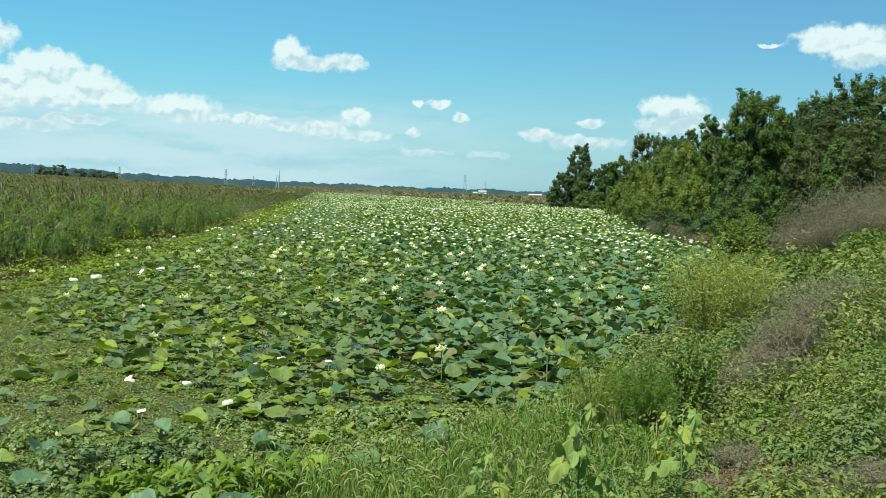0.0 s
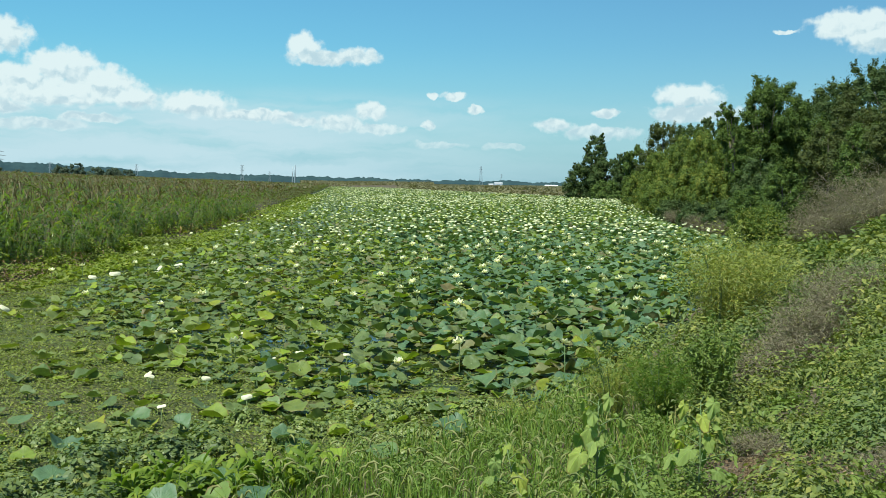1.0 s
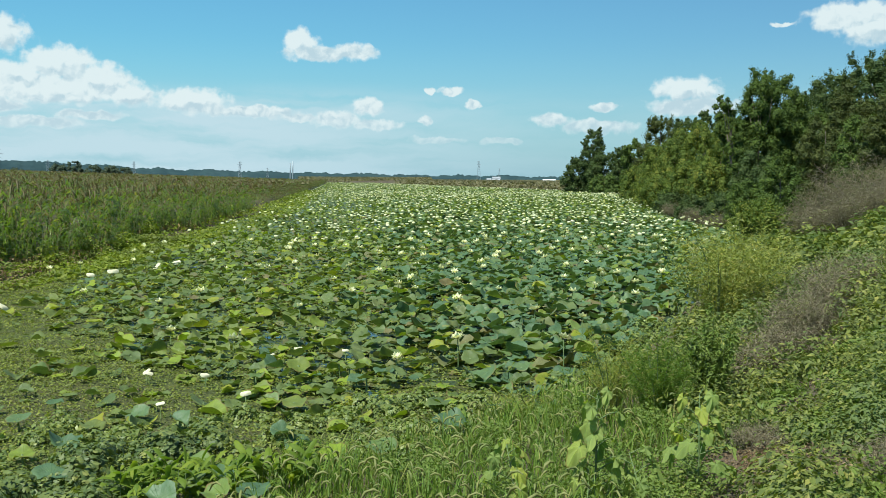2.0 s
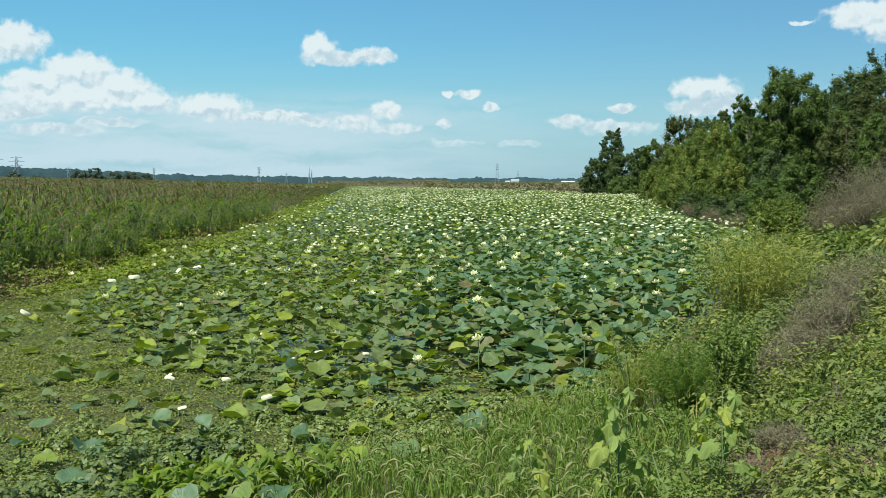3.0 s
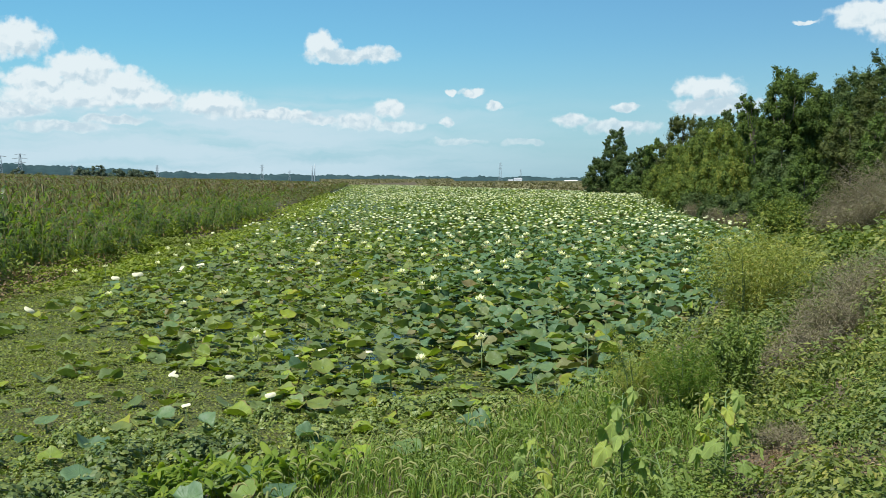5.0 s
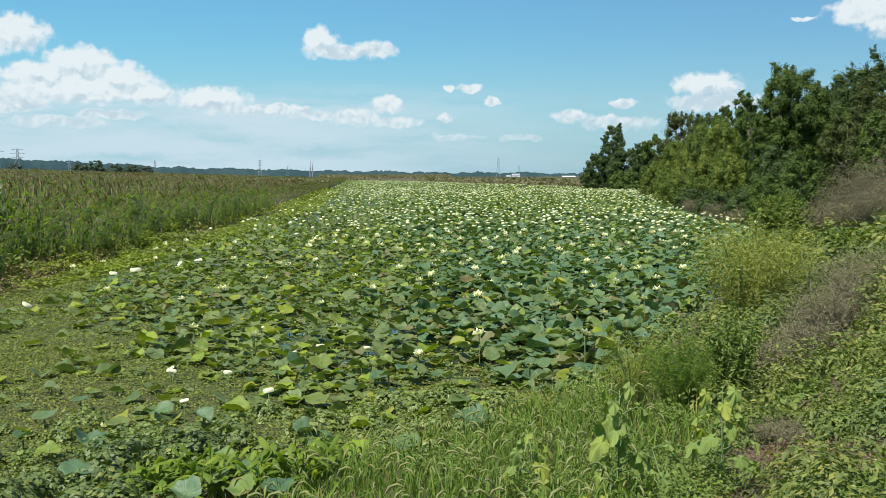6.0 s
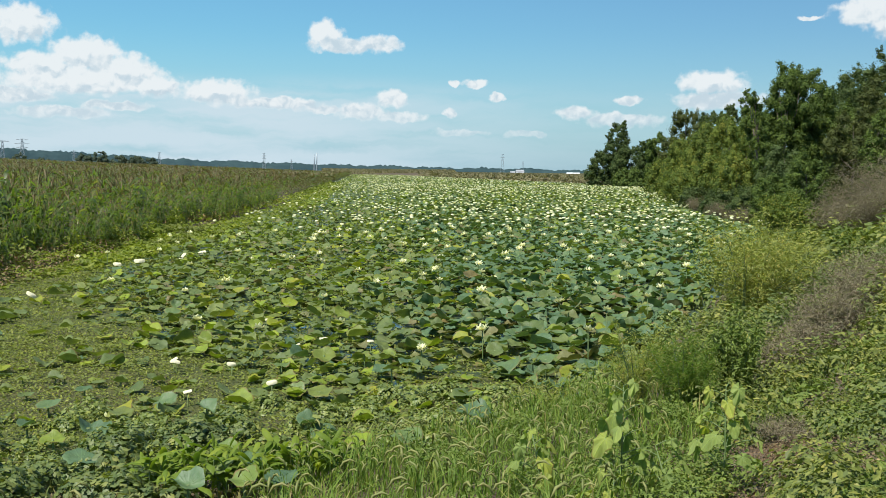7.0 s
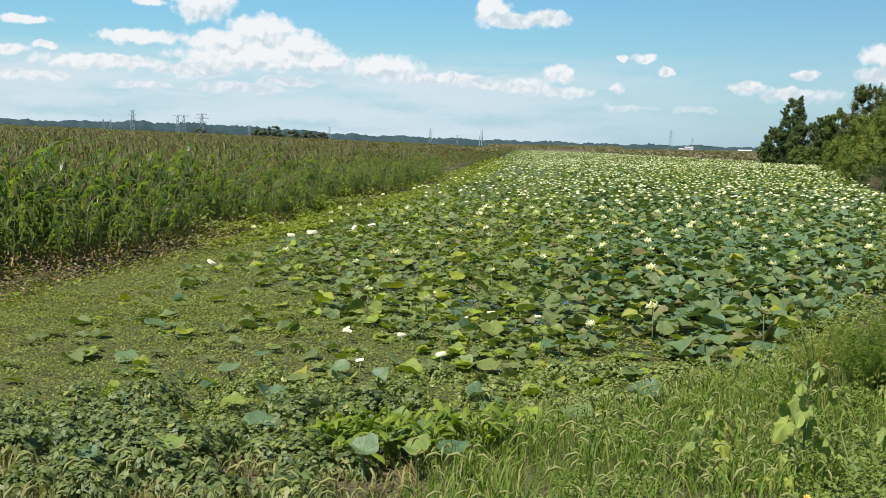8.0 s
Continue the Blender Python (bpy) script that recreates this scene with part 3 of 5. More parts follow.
for i in range(SINGLE):
    x, y = P[i, 0], P[i, 1]
    thing = tagged(new("lotus_leaf"), NAMES[hue[i]], "lotus leaf", "lotus leaves near the bank")
    thing.matrix_basis = spot(x, y, 0, 0, 0, 0)
    tilt = Matrix.Rotation(lean[i], 4, Vector((-math.sin(toward[i]), math.cos(toward[i]), 0))) @ Matrix.Rotation(yaw[i], 4, "Z")
    part("blade", blade_me[(kind_of[i], hue[i])], thing, at=Matrix.Translation((0, 0, lift[i])) @ tilt @ Matrix.Diagonal((size[i], size[i], size[i], 1)))
    part("stalk", stem_me, thing, at=Matrix.Translation((0, 0, lift[i] - 0.02)) @ Matrix.Diagonal((0.35, 0.35, lift[i] + 0.3, 1)))
chunks = []
R = turns(yaw, lean, toward)
place = np.stack([P[:, 0], P[:, 1], lift], -1)
for b in range(3):
    for a in range(len(BLADES)):
        q = (np.arange(n) >= SINGLE) & (near_d < 19) & (hue == b) & (kind_of == a)
        c = sown(BLADES[a], place[q], R[q], size[q])
        chunks.append((c[0], c[1], c[2], c[3] + b, c[4]))
    q = (near_d >= 19) & (near_d < 50) & (hue == b)
    for a in range(4):
        qa = q & (kind_of % 4 == a)
        c = sown(lotus_small(10, a), place[qa], R[qa], size[qa])
        chunks.append((c[0], c[1], c[2], c[3] + b, c[4]))
    q = (near_d >= 50) & (hue == b)
    c = sown(lotus_small(5), place[q], R[q], size[q])
    chunks.append((c[0], c[1], c[2], c[3] + b, c[4]))
tagged(new("lotus_leaves", fill("lotus_leaves", chunks, HUES)), "dense carpet of green and blue-green lotus leaves over the pond", "lotus leaves", kind="stuff")


def petal_form(length=1.0, width=0.36, rise=0.5):
    f = Form()
    pts = [(0.08, 0, 0), (0.38 * length, 0, 0.1 + 0.1 * rise), (0.75 * length, 0, 0.45 * rise + 0.12), (length, 0, rise)]
    v = []
    for p, wd in zip(pts, (0.08, width, width * 0.85, 0.04)):
        v += [(p[0], -wd, p[2] + wd * 0.35), p, (p[0], wd, p[2] + wd * 0.35)]
    return f.add(v, [(i * 3 + j, i * 3 + j + 1, i * 3 + j + 4, i * 3 + j + 3) for i in range(3) for j in range(2)])


def pod_form():
    f = Form()
    tube(f, [(0, 0, 0), (0, 0, 0.16), (0, 0, 0.26)], [0.1, 0.17, 0.2], 8)
    return f


PETALS = [petal_form(1.0, 0.34, 0.35), petal_form(0.9, 0.32, 0.75), petal_form(0.75, 0.28, 1.0)]
petal_me = [mesh_of("petal", q, [PETAL]) for q in PETALS]
pod_me = mesh_of("seed_pod", pod_form(), [POD])
fx, fy = [], []
for y0, y1, per in ((10, 22, 0.45), (22, 34, 1.15), (34, 60, 0.9), (60, 150, 0.52), (150, 430, 0.26), (430, 880, 0.1)):
    x, y = points_in(int(per * 162 * (y1 - y0)), -100, 62, y0, y1)
    q = (shore(x, y) < -0.5) & (rng.random(len(x)) < open_water(x, y) ** 3) & (rng.random(len(x)) < 0.35 + 0.65 * smooth(x + 0.14 * y, -6, 2))
    fx.append(x[q]), fy.append(y[q])
fx, fy = np.concatenate(fx), np.concatenate(fy)
o = np.argsort(np.hypot(fx, fy))
fx, fy = fx[o], fy[o]
# near flowers keep apart
lone = np.ones(len(fx), bool)
for i in range(400):
    lone[i] = not (np.hypot(fx[:i] - fx[i], fy[:i] - fy[i])[lone[:i]] < 0.75).any()
fx, fy = fx[lone], fy[lone]
fn = len(fx)
fd = np.hypot(fx, fy)
fs = rng.uniform(0.075, 0.115, fn) * (1 + 0.2 * smooth(fd, 20, 34) + smooth(fd, 60, 200) * 0.35)
fz = rng.uniform(0.16, 0.34, fn) + 0.25 * smooth(fx + 0.12 * fy, -1, 3.5)
fyaw, flean, ftow = rng.uniform(0, 6.28, fn), rng.uniform(0, 0.5, fn), rng.uniform(0, 6.28, fn)
RINGS = ((0, 7, 0.0), (1, 6, 0.4), (2, 4, 0.2))
FLOWERS = 70


def flower_thing(x, y, z, s, yw, ln, tw):
    thing = tagged(new("lotus_flower"), "open cream-yellow lotus flower on a stalk above its leaves", "flower", "lotus flowers near the bank")
    thing.matrix_basis = spot(x, y, 0)
    head = Matrix.Translation((0, 0, z)) @ Matrix.Rotation(ln, 4, Vector((-math.sin(tw), math.cos(tw), 0))) @ Matrix.Diagonal((s, s, s, 1))
    for ring, count, off in RINGS:
        for j in range(count):
            part("petal", petal_me[ring], thing, at=head @ Matrix.Rotation(yw + off + 2 * math.pi * j / count, 4, "Z"))
    part("seed_pod", pod_me, thing, "yellow seed pod", head)
    part("stalk", stem_me, thing, at=Matrix.Translation((0, 0, z)) @ Matrix.Diagonal((0.3, 0.3, z + 0.3, 1)))
    return thing


for i in range(FLOWERS):
    flower_thing(fx[i], fy[i], fz[i], fs[i], fyaw[i], flean[i], ftow[i])
whole = Form()
for ring, count, off in RINGS:
    v, l, t, mm, uv = PETALS[ring].arrays()
    for j in range(count):
        a = off + 2 * math.pi * j / count
        c, s = math.cos(a), math.sin(a)
        whole.add([(c * p[0] - s * p[1], s * p[0] + c * p[1], p[2]) for p in v], PETALS[ring].f)
cup = Form()
cup.add([(math.cos(a + t) * r, math.sin(a + t) * r, z) for r, z, t in ((0.3, -0.1, 0), (0.95, 0.2, 0.5), (0.72, 0.75, 0)) for a in np.linspace(0, 6.2832, 5, endpoint=False)] + [(0, 0, 0.8)],
        [(o + j, o + (j + 1) % 5, o + 5 + (j + 1) % 5, o + 5 + j) for o in (0, 5) for j in range(5)] + [(10 + j, 10 + (j + 1) % 5, 15) for j in range(5)])
i = np.arange(fn)
fp = np.stack([fx, fy, fz], -1)
FR = turns(fyaw, flean, ftow)
q1, q2 = (i >= FLOWERS) & (fd < 34), fd >= 34
tagged(new("lotus_flowers", fill("lotus_flowers", [sown(whole, fp[q1], FR[q1], fs[q1]), sown(cup, fp[q2], FR[q2], np.stack([fs * 0.95, fs * 0.95, fs * rng.uniform(0.45, 0.85, fn)], -1)[q2])], [PETAL])),
       "countless cream lotus flowers over the far leaves", "flowers", kind="stuff")

# large leaves by the near shore
for i, (x, y, s) in enumerate(((-3.70, 7.79, 0.149), (-3.87, 7.34, 0.128), (-2.56, 7.83, 0.150), (-4.61, 8.67, 0.127), (-4.43, 7.92, 0.083), (-3.71, 8.43, 0.132), (-4.52, 9.30, 0.103), (-3.42, 8.87, 0.138), (-1.71, 8.20, 0.113), (-1.83, 9.41, 0.156), (-2.59, 10.67, 0.129), (-1.25, 10.54, 0.131), (-1.22, 11.32, 0.117), (-0.17, 9.45, 0.136), (0.32, 10.74, 0.202), (-0.04, 8.44, 0.192), (-0.65, 7.44, 0.165), (-1.06, 7.26, 0.121), (-2.15, 6.92, 0.108), (-3.24, 6.60, 0.148), (-1.84, 6.57, 0.096), (-2.48, 9.27, 0.112), (-2.88, 8.62, 0.114), (-3.56, 5.74, 0.128), (-3.90, 5.25, 0.095), (-3.65, 5.33, 0.112), (-1.73, 5.98, 0.123), (-1.46, 6.00, 0.131), (-2.12, 5.90, 0.118), (-2.04, 6.34, 0.122), (-5.09, 7.46, 0.111))):
    b = (2, 0, 2, 2)[i % 4]
    rise = 0.17 + 0.1 * float(smooth(shore(np.array(x), np.array(y)), -0.8, 0.0)) + max(0.0, float(ground_z(np.array(x), np.array(y))))
    thing = tagged(new("lotus_leaf"), ("broad pale green lotus leaf close to the shore", "", "broad blue-green lotus leaf close to the shore")[b], "lotus leaf", "lotus leaves near the bank")
    thing.matrix_basis = spot(x, y, 0)
    tilt = Matrix.Rotation(rng.uniform(0.0, 0.45), 4, Vector((1, rng.normal(0, 0.6), 0)).normalized()) @ Matrix.Rotation(rng.uniform(0, 6.28), 4, "Z")
    part("blade", blade_me[(i % len(BLADES), b)], thing, at=Matrix.Translation((0, 0, rise)) @ tilt @ Matrix.Diagonal((s, s, s, 1)))
    part("stalk", stem_me, thing, at=Matrix.Translation((0, 0, rise - 0.02)) @ Matrix.Diagonal((0.4, 0.4, rise + 0.3, 1)))

# leaves that the wind has turned, showing their pale undersides
flipped = Form()
flipped.add([(0, 0, 0.1)] + [(q * math.cos(a), (0.75 + 0.12 * math.sin(2 * a + 0.6)) * q * math.sin(a), 0.1 - 0.3 * q * q + 0.09 * q * math.sin(3 * a)) for q in (0.5, 0.85, 1.0) for a in np.linspace(0, 6.2832, 16, endpoint=False)],
            [(0, 1 + j, 1 + (j + 1) % 16) for j in range(16)] + [(1 + o * 16 + j, 17 + o * 16 + j, 17 + o * 16 + (j + 1) % 16, 1 + o * 16 + (j + 1) % 16) for o in (0, 1) for j in range(16)])
flip_me = mesh_of("blade", flipped, [PALE])
for i, (x, y, s) in enumerate(((-3.55, 13.71, 0.057), (-2.31, 12.21, 0.076), (-1.60, 12.10, 0.066), (-2.60, 11.75, 0.049), (-3.93, 10.58, 0.073), (-3.17, 10.47, 0.072), (-2.43, 9.59, 0.079), (-3.27, 9.14, 0.063), (-9.24, 22.33, 0.184), (-8.52, 23.54, 0.178), (-8.34, 24.70, 0.169), (-9.44, 21.37, 0.132), (-3.99, 10.66, 0.068), (-8.76, 15.98, 0.127))):
    thing = tagged(new("upturned_lotus_leaf"), "small lotus leaf turned over, pale underside up", "lotus leaf", "upturned lotus leaves")
    thing.matrix_basis = spot(x, y, 0)
    part("blade", flip_me, thing, at=Matrix.Translation((0, 0, 0.2)) @ Matrix.Rotation(rng.uniform(0.6, 1.2), 4, Vector((1, rng.normal(0, 0.5), 0)).normalized()) @ Matrix.Rotation(rng.normal(0, 0.4), 4, "Z") @ Matrix.Diagonal((s * 0.85, s * 0.6, s * 0.8, 1)))
    part("stalk", stem_me, thing, at=Matrix.Translation((0, 0, 0.2)) @ Matrix.Diagonal((0.25, 0.25, 0.45, 1)))

# ---- corn field ----
def corn_plant(seed, full=True):
    """A standing corn plant 1 unit high up to the tassel's foot: stalk, arching leaves, tassel."""
    r = np.random.default_rng(seed)
    f = Form()
    g = r.uniform(0, 3.14)
    if full:
        tube(f, [(0, 0, 0), (0, 0, 0.55), (0, 0, 1.0)], [0.012, 0.01, 0.004], 4, 1, False)
    leaves = 20 if full else 6
    for i in range(leaves):
        h = (0.05 + 0.89 * (i / (leaves - 1)) ** 1.15) if full else 0.58 + 0.38 * i / (leaves - 1)
        a = r.normal(-0.4, 0.9) if r.random() < 0.6 else r.uniform(0, 6.28)
        ln = (0.3 - 0.1 * abs(h - 0.5)) * r.uniform(0.7, 1.25)
        bow = r.uniform(-0.1, 1.1)
        dry = 2 if full and h < 0.24 and r.random() < 0.7 else 0
        d = (math.cos(a), math.sin(a))
        steps = ((0, 0), (0.3, 0.5 * bow), (0.66, 0.6 * bow), (0.95, 0.45 * bow - 0.4 if not dry else -0.5)) if full else ((0, 0), (0.45, 0.6 * bow), (0.95, 0.5 * bow - 0.3))
        pts = [(d[0] * ln * u, d[1] * ln * u, h + ln * q) for u, q in steps]
        wd = (0.01, 0.023, 0.02, 0.003) if full else (0.01, 0.015, 0.003)
        ribbon(f, pts, wd, dry, side=(-d[1], d[0], 0.25 * r.normal()))
    for i in range(5 if full else 3):
        a, sp = r.uniform(0, 6.28), (0.0 if i == 0 else 0.05)
        ribbon(f, [(0, 0, 0.97 if full else 0.9), (sp * math.cos(a), sp * math.sin(a), 1.06), (1.9 * sp * math.cos(a), 1.9 * sp * math.sin(a), 1.11 - sp * 0.2)],
               (0.003, 0.005, 0.002) if full else (0.004, 0.007, 0.003), 3, side=(math.sin(a + 1), math.cos(a + 1), 0))
    return f


CORN_MATS = [CORN, CORN_STALK, CORN_DRY, TASSEL, CORN_RIPE]
FULL, LITE = [corn_plant(i) for i in range(6)], [corn_plant(i + 50, False) for i in range(4)]
ROW = 0.76
cx, cy = [], []
for band in range(4):
    lo, hi = (6, 30, 62, 150)[band], (30, 62, 150, 650)[band]
    for depth in range((20, 40, 60, 90)[band]):
        # the outer rows stand thick, the inner ones show only their tops
        rim = depth < (8, 5, 4, 3)[band]
        s0 = 0.35 + ROW * depth * (1, 1, 1 if rim else 2.0, 1 if rim else 6)[band]
        spacing = ((0.14, 0.22, 0.46, 1.2) if rim else (0.44, 0.56, 1.6, 6.0))[band]
        along = np.arange(-6, hi * 1.15, spacing)
        # rows run with the pond's western edge
        ex = np.interp(along, [-6, 4.9, 7.0, 12.4, 19.6, 32.8, 62.0, 191, 880], [-9.1, -9.5, -10.0, -10.8, -11.1, -12.4, -15.0, -33.5, -135])
        x = ex - s0 + rng.normal(0, 0.08, len(along)) + 0.7 * waves(along, along * 0.3, 6.0) + 0.4 * waves(along, along * 0.3, 2.2) + 0.25 * waves(along, along * 0.4, 0.9) - 0.35
        y = along + rng.normal(0, spacing * 0.3, len(along))
        r = np.hypot(x, y)
        q = (r >= lo) & (r < hi) & (y > -0.35 * x - 4) & (shore(x, y) > 0.15)
        cx.append(x[q]), cy.append(y[q])
cx, cy = np.concatenate(cx), np.concatenate(cy)
cr = np.hypot(cx, cy)
cs = shore(cx, cy)
ch = rng.normal(1.72, 0.2, len(cx)) * (0.5 + 0.5 * smooth(cs, 0.1, 2.8)) * (1 + 0.08 * waves(cx, cy, 4.0) + 0.06 * waves(cx, cy, 1.3, 2.0))
cp = np.stack([cx, cy, ground_z(cx, cy) - 0.03], -1)
cyaw, clean, ctow = rng.normal(0, 0.7, len(cx)), np.abs(rng.normal(0.05, 0.16, len(cx))), rng.normal(0.3, 1.0, len(cx))
CR = turns(cyaw, clean, ctow)
wide = np.stack([ch * np.where(cr > 62, np.clip(1.3 * cr / 62, 1.3, 5.5), np.where(cr > 30, 1.3, 1.1)), ch * np.where(cr > 62, np.clip(1.3 * cr / 62, 1.3, 5.5), np.where(cr > 30, 1.3, 1.1)), ch], -1)
full = ((cr < 30) & (cs < 4.0)) | ((cr < 70) & (cs < 1.9))
pick = rng.integers(0, 60, len(cx))
order = np.argsort(np.where(full, cs * 2 + cr * 0.35, 1e9))
single = np.zeros(len(cx), bool)
single[order[:90]] = True
stalk_me, leaf_me, tassel_me = {}, {}, {}
for i, form in enumerate(FULL):
    by = {}
    for q, (face, mm) in enumerate(zip(form.f, form.m)):
        by.setdefault(mm, []).append(face)
    for mm, store, nm in ((1, stalk_me, "stalk"), (0, leaf_me, "leaves"), (3, tassel_me, "tassel")):
        g = Form()
        faces = by[mm] + (by.get(2, []) if mm == 0 else [])
        g.add(form.v, faces, 0)
        g.m = [0] * len(by[mm]) + [1] * (len(faces) - len(by[mm]))
        used = sorted({i2 for face in faces for i2 in face})
        back = {a: b for b, a in enumerate(used)}
        g.v, g.uv, g.f = [form.v[a] for a in used], [(0, 0)] * len(used), [tuple(back[a] for a in face) for face in faces]
        store[i] = mesh_of(nm, g, [CORN_MATS[mm], CORN_DRY])
for j in np.flatnonzero(single):
    thing = tagged(new("corn_plant"), "tall green corn plant with dry lower leaves and brown tassel", "corn", "corn plants along the field edge")
    mtx = Matrix.Translation((cp[j][0], cp[j][1] * DEEP, cp[j][2])) @ Matrix([list(row) for row in CR[j]]).to_4x4() @ Matrix.Diagonal((ch[j], ch[j], ch[j], 1))
    thing.matrix_basis = mtx
    v = int(pick[j]) % 6
    stalk = part("stalk", stalk_me[v], thing)
    part("leaves", leaf_me[v], stalk), part("tassel", tassel_me[v], stalk, "brown tassel")
chunks = []
for i in range(6):
    q = full & ~single & (pick % 6 == i)
    chunks.append(sown(FULL[i], cp[q], CR[q], wide[q]))
for i in range(4):
    q = ~full & (pick % 4 == i)
    ripe = rng.random(len(cx)) < 0.2 + 0.6 * smooth(cr, 25, 110)
    chunks.append(sown(LITE[i], cp[q & ~ripe], CR[q & ~ripe], wide[q & ~ripe]))
    c = sown(LITE[i], cp[q & ripe], CR[q & ripe], wide[q & ripe])
    chunks.append((c[0], c[1], c[2], np.where(c[3] == 0, 4, c[3]), c[4]))
tagged(new("corn_field", fill("corn_field", chunks, CORN_MATS)), "broad field of tall green corn with brown tassels", "corn", kind="stuff")

# ---- far plain ----
def far_point(azimuth, d):
    return d * math.sin(radians(azimuth)), d * math.cos(radians(azimuth))


# wooded hills along the horizon; their blue-green colour stands in for haze
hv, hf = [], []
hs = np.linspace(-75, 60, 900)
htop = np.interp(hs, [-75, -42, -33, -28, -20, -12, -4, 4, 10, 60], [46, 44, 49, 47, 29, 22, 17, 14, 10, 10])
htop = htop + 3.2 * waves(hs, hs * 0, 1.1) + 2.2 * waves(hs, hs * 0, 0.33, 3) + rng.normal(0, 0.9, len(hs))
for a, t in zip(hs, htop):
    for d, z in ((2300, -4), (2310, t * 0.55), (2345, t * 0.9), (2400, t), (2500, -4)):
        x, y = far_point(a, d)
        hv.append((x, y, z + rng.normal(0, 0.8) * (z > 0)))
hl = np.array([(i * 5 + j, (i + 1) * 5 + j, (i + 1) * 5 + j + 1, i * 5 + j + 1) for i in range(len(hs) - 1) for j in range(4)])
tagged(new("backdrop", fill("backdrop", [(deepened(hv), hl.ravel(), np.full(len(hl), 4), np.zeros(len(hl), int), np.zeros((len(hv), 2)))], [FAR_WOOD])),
       "low wooded hills along the horizon, haze in their colour", "hills", kind="structure")

# a strip of ripening crop beyond the pond: leafy down its near face, closed on top
crop_leaf = Form().add([(0, -0.5, 0.0), (0.3, 0.0, 0.06), (0, 0.5, 0.0), (-0.3, 0.0, 0.06)], [(0, 1, 2), (0, 2, 3)])
x, y = np.concatenate([points_in(60000, -60, 90, 170, 420), points_in(34000, -170, 190, 400, 900), points_in(24000, -330, 230, 640, 1500)], axis=1)
cs = shore(x, y)
q = (cs > 1) & (x > np.where(y < 640, 0.05 * y - 60, -0.19 * y)) & (x < 0.3 * y)
x, y, cs = x[q], y[q], cs[q]
nn = len(x)
crop_top = 1.75 + 0.12 * waves(x, y, 9.0)
zz = ground_z(x, y) + crop_top * np.where(cs < 9, rng.random(nn), rng.uniform(0.75, 1.0, nn))
tagged(new("ripe_crop", fill("ripe_crop", [sown(crop_leaf, np.stack([x, y, zz], -1), turns(rng.uniform(0, 6.28, nn), rng.uniform(0.2, 1.4, nn), rng.uniform(0, 6.28, nn)), (0.35 + 0.0026 * y) * rng.uniform(0.7, 1.2, nn))], [DRYCROP], False)),
       "strip of brown ripening crop beyond the pond", "crop", kind="stuff")


def strut(f, a, b, r):
    tube(f, [a, b], [r, r], 4, 0, False)


def pylon(azimuth, d, h, arms=3, wide_arm=0.22):
    x, y = far_point(azimuth, d)
    thing = tagged(new("pylon"), "grey steel lattice power pylon far over the plain", "pylon", "power pylons on the horizon")
    thing.matrix_basis = spot(x, y, float(ground_z(np.array([x]), np.array([y]))[0]) - 0.2, 0, 0, -azimuth)
    f, b, t, r = Form(), h * 0.1, h * 0.018, h * 0.006
    for sx in (-1, 1):
        for sy in (-1, 1):
            strut(f, (sx * b, sy * b, 0), (sx * t, sy * t, h), r)
    for i in range(7):
        u, u2 = i / 7, (i + 1) / 7
        w1, w2 = b + (t - b) * u, b + (t - b) * u2
        for sy in (-1, 1):
            strut(f, (-w1, sy * w1, h * u), (w2, sy * w2, h * u2), r * 0.6)
            strut(f, (w1, sy * w1, h * u), (-w2, sy * w2, h * u2), r * 0.6)
    part("lattice", mesh_of("lattice", f, [STEEL], False), thing)
    for i in range(arms):
        g, z, wa = Form(), h * (0.97 - 0.13 * i), h * wide_arm * (0.75 + 0.25 * (i % 2))
        for sx in (-1, 1):
            strut(g, (0, 0, z), (sx * wa, 0, z), r)
            strut(g, (0, 0, z + h * 0.04), (sx * wa, 0, z), r * 0.7)
        part("arm", mesh_of("arm", g, [STEEL], False), thing)
    return thing


for a, d, h, n_arm, wa in ((-30.1, 1350, 40, 1, 0.3), (-30.45, 1350, 40, 1, 0.3), (-29.05, 1250, 40, 3, 0.25), (-26.2, 1900, 38, 3, 0.14), (-21.2, 1800, 36, 3, 0.12), (-14.6, 1700, 36, 3, 0.14), (-12.8, 2000, 28, 3, 0.14),
                           (1.5, 1500, 36, 3, 0.1), (2.9, 1700, 26, 3, 0.1), (-33.0, 1500, 50, 3, 0.14), (-34.2, 1900, 42, 3, 0.05), (-34.6, 1900, 42, 3, 0.05), (-29.2, 2000, 34, 3, 0.08)):
    pylon(a, d, h, n_arm, wa)


def chimney(azimuth, d, h):
    x, y = far_point(azimuth, d)
    f = Form()
    tube(f, [(0, 0, 0), (0, 0, h * 0.5), (0, 0, h)], [h * 0.04, h * 0.034, h * 0.03], 10)
    ob = tagged(new("chimney", mesh_of("chimney", f, [STEEL])), "slim grey power station chimney on the horizon", "chimney", "far chimneys")
    ob.matrix_basis = spot(x, y, 0)


chimney(-11.3, 2200, 44)
chimney(-11.14, 2250, 50)


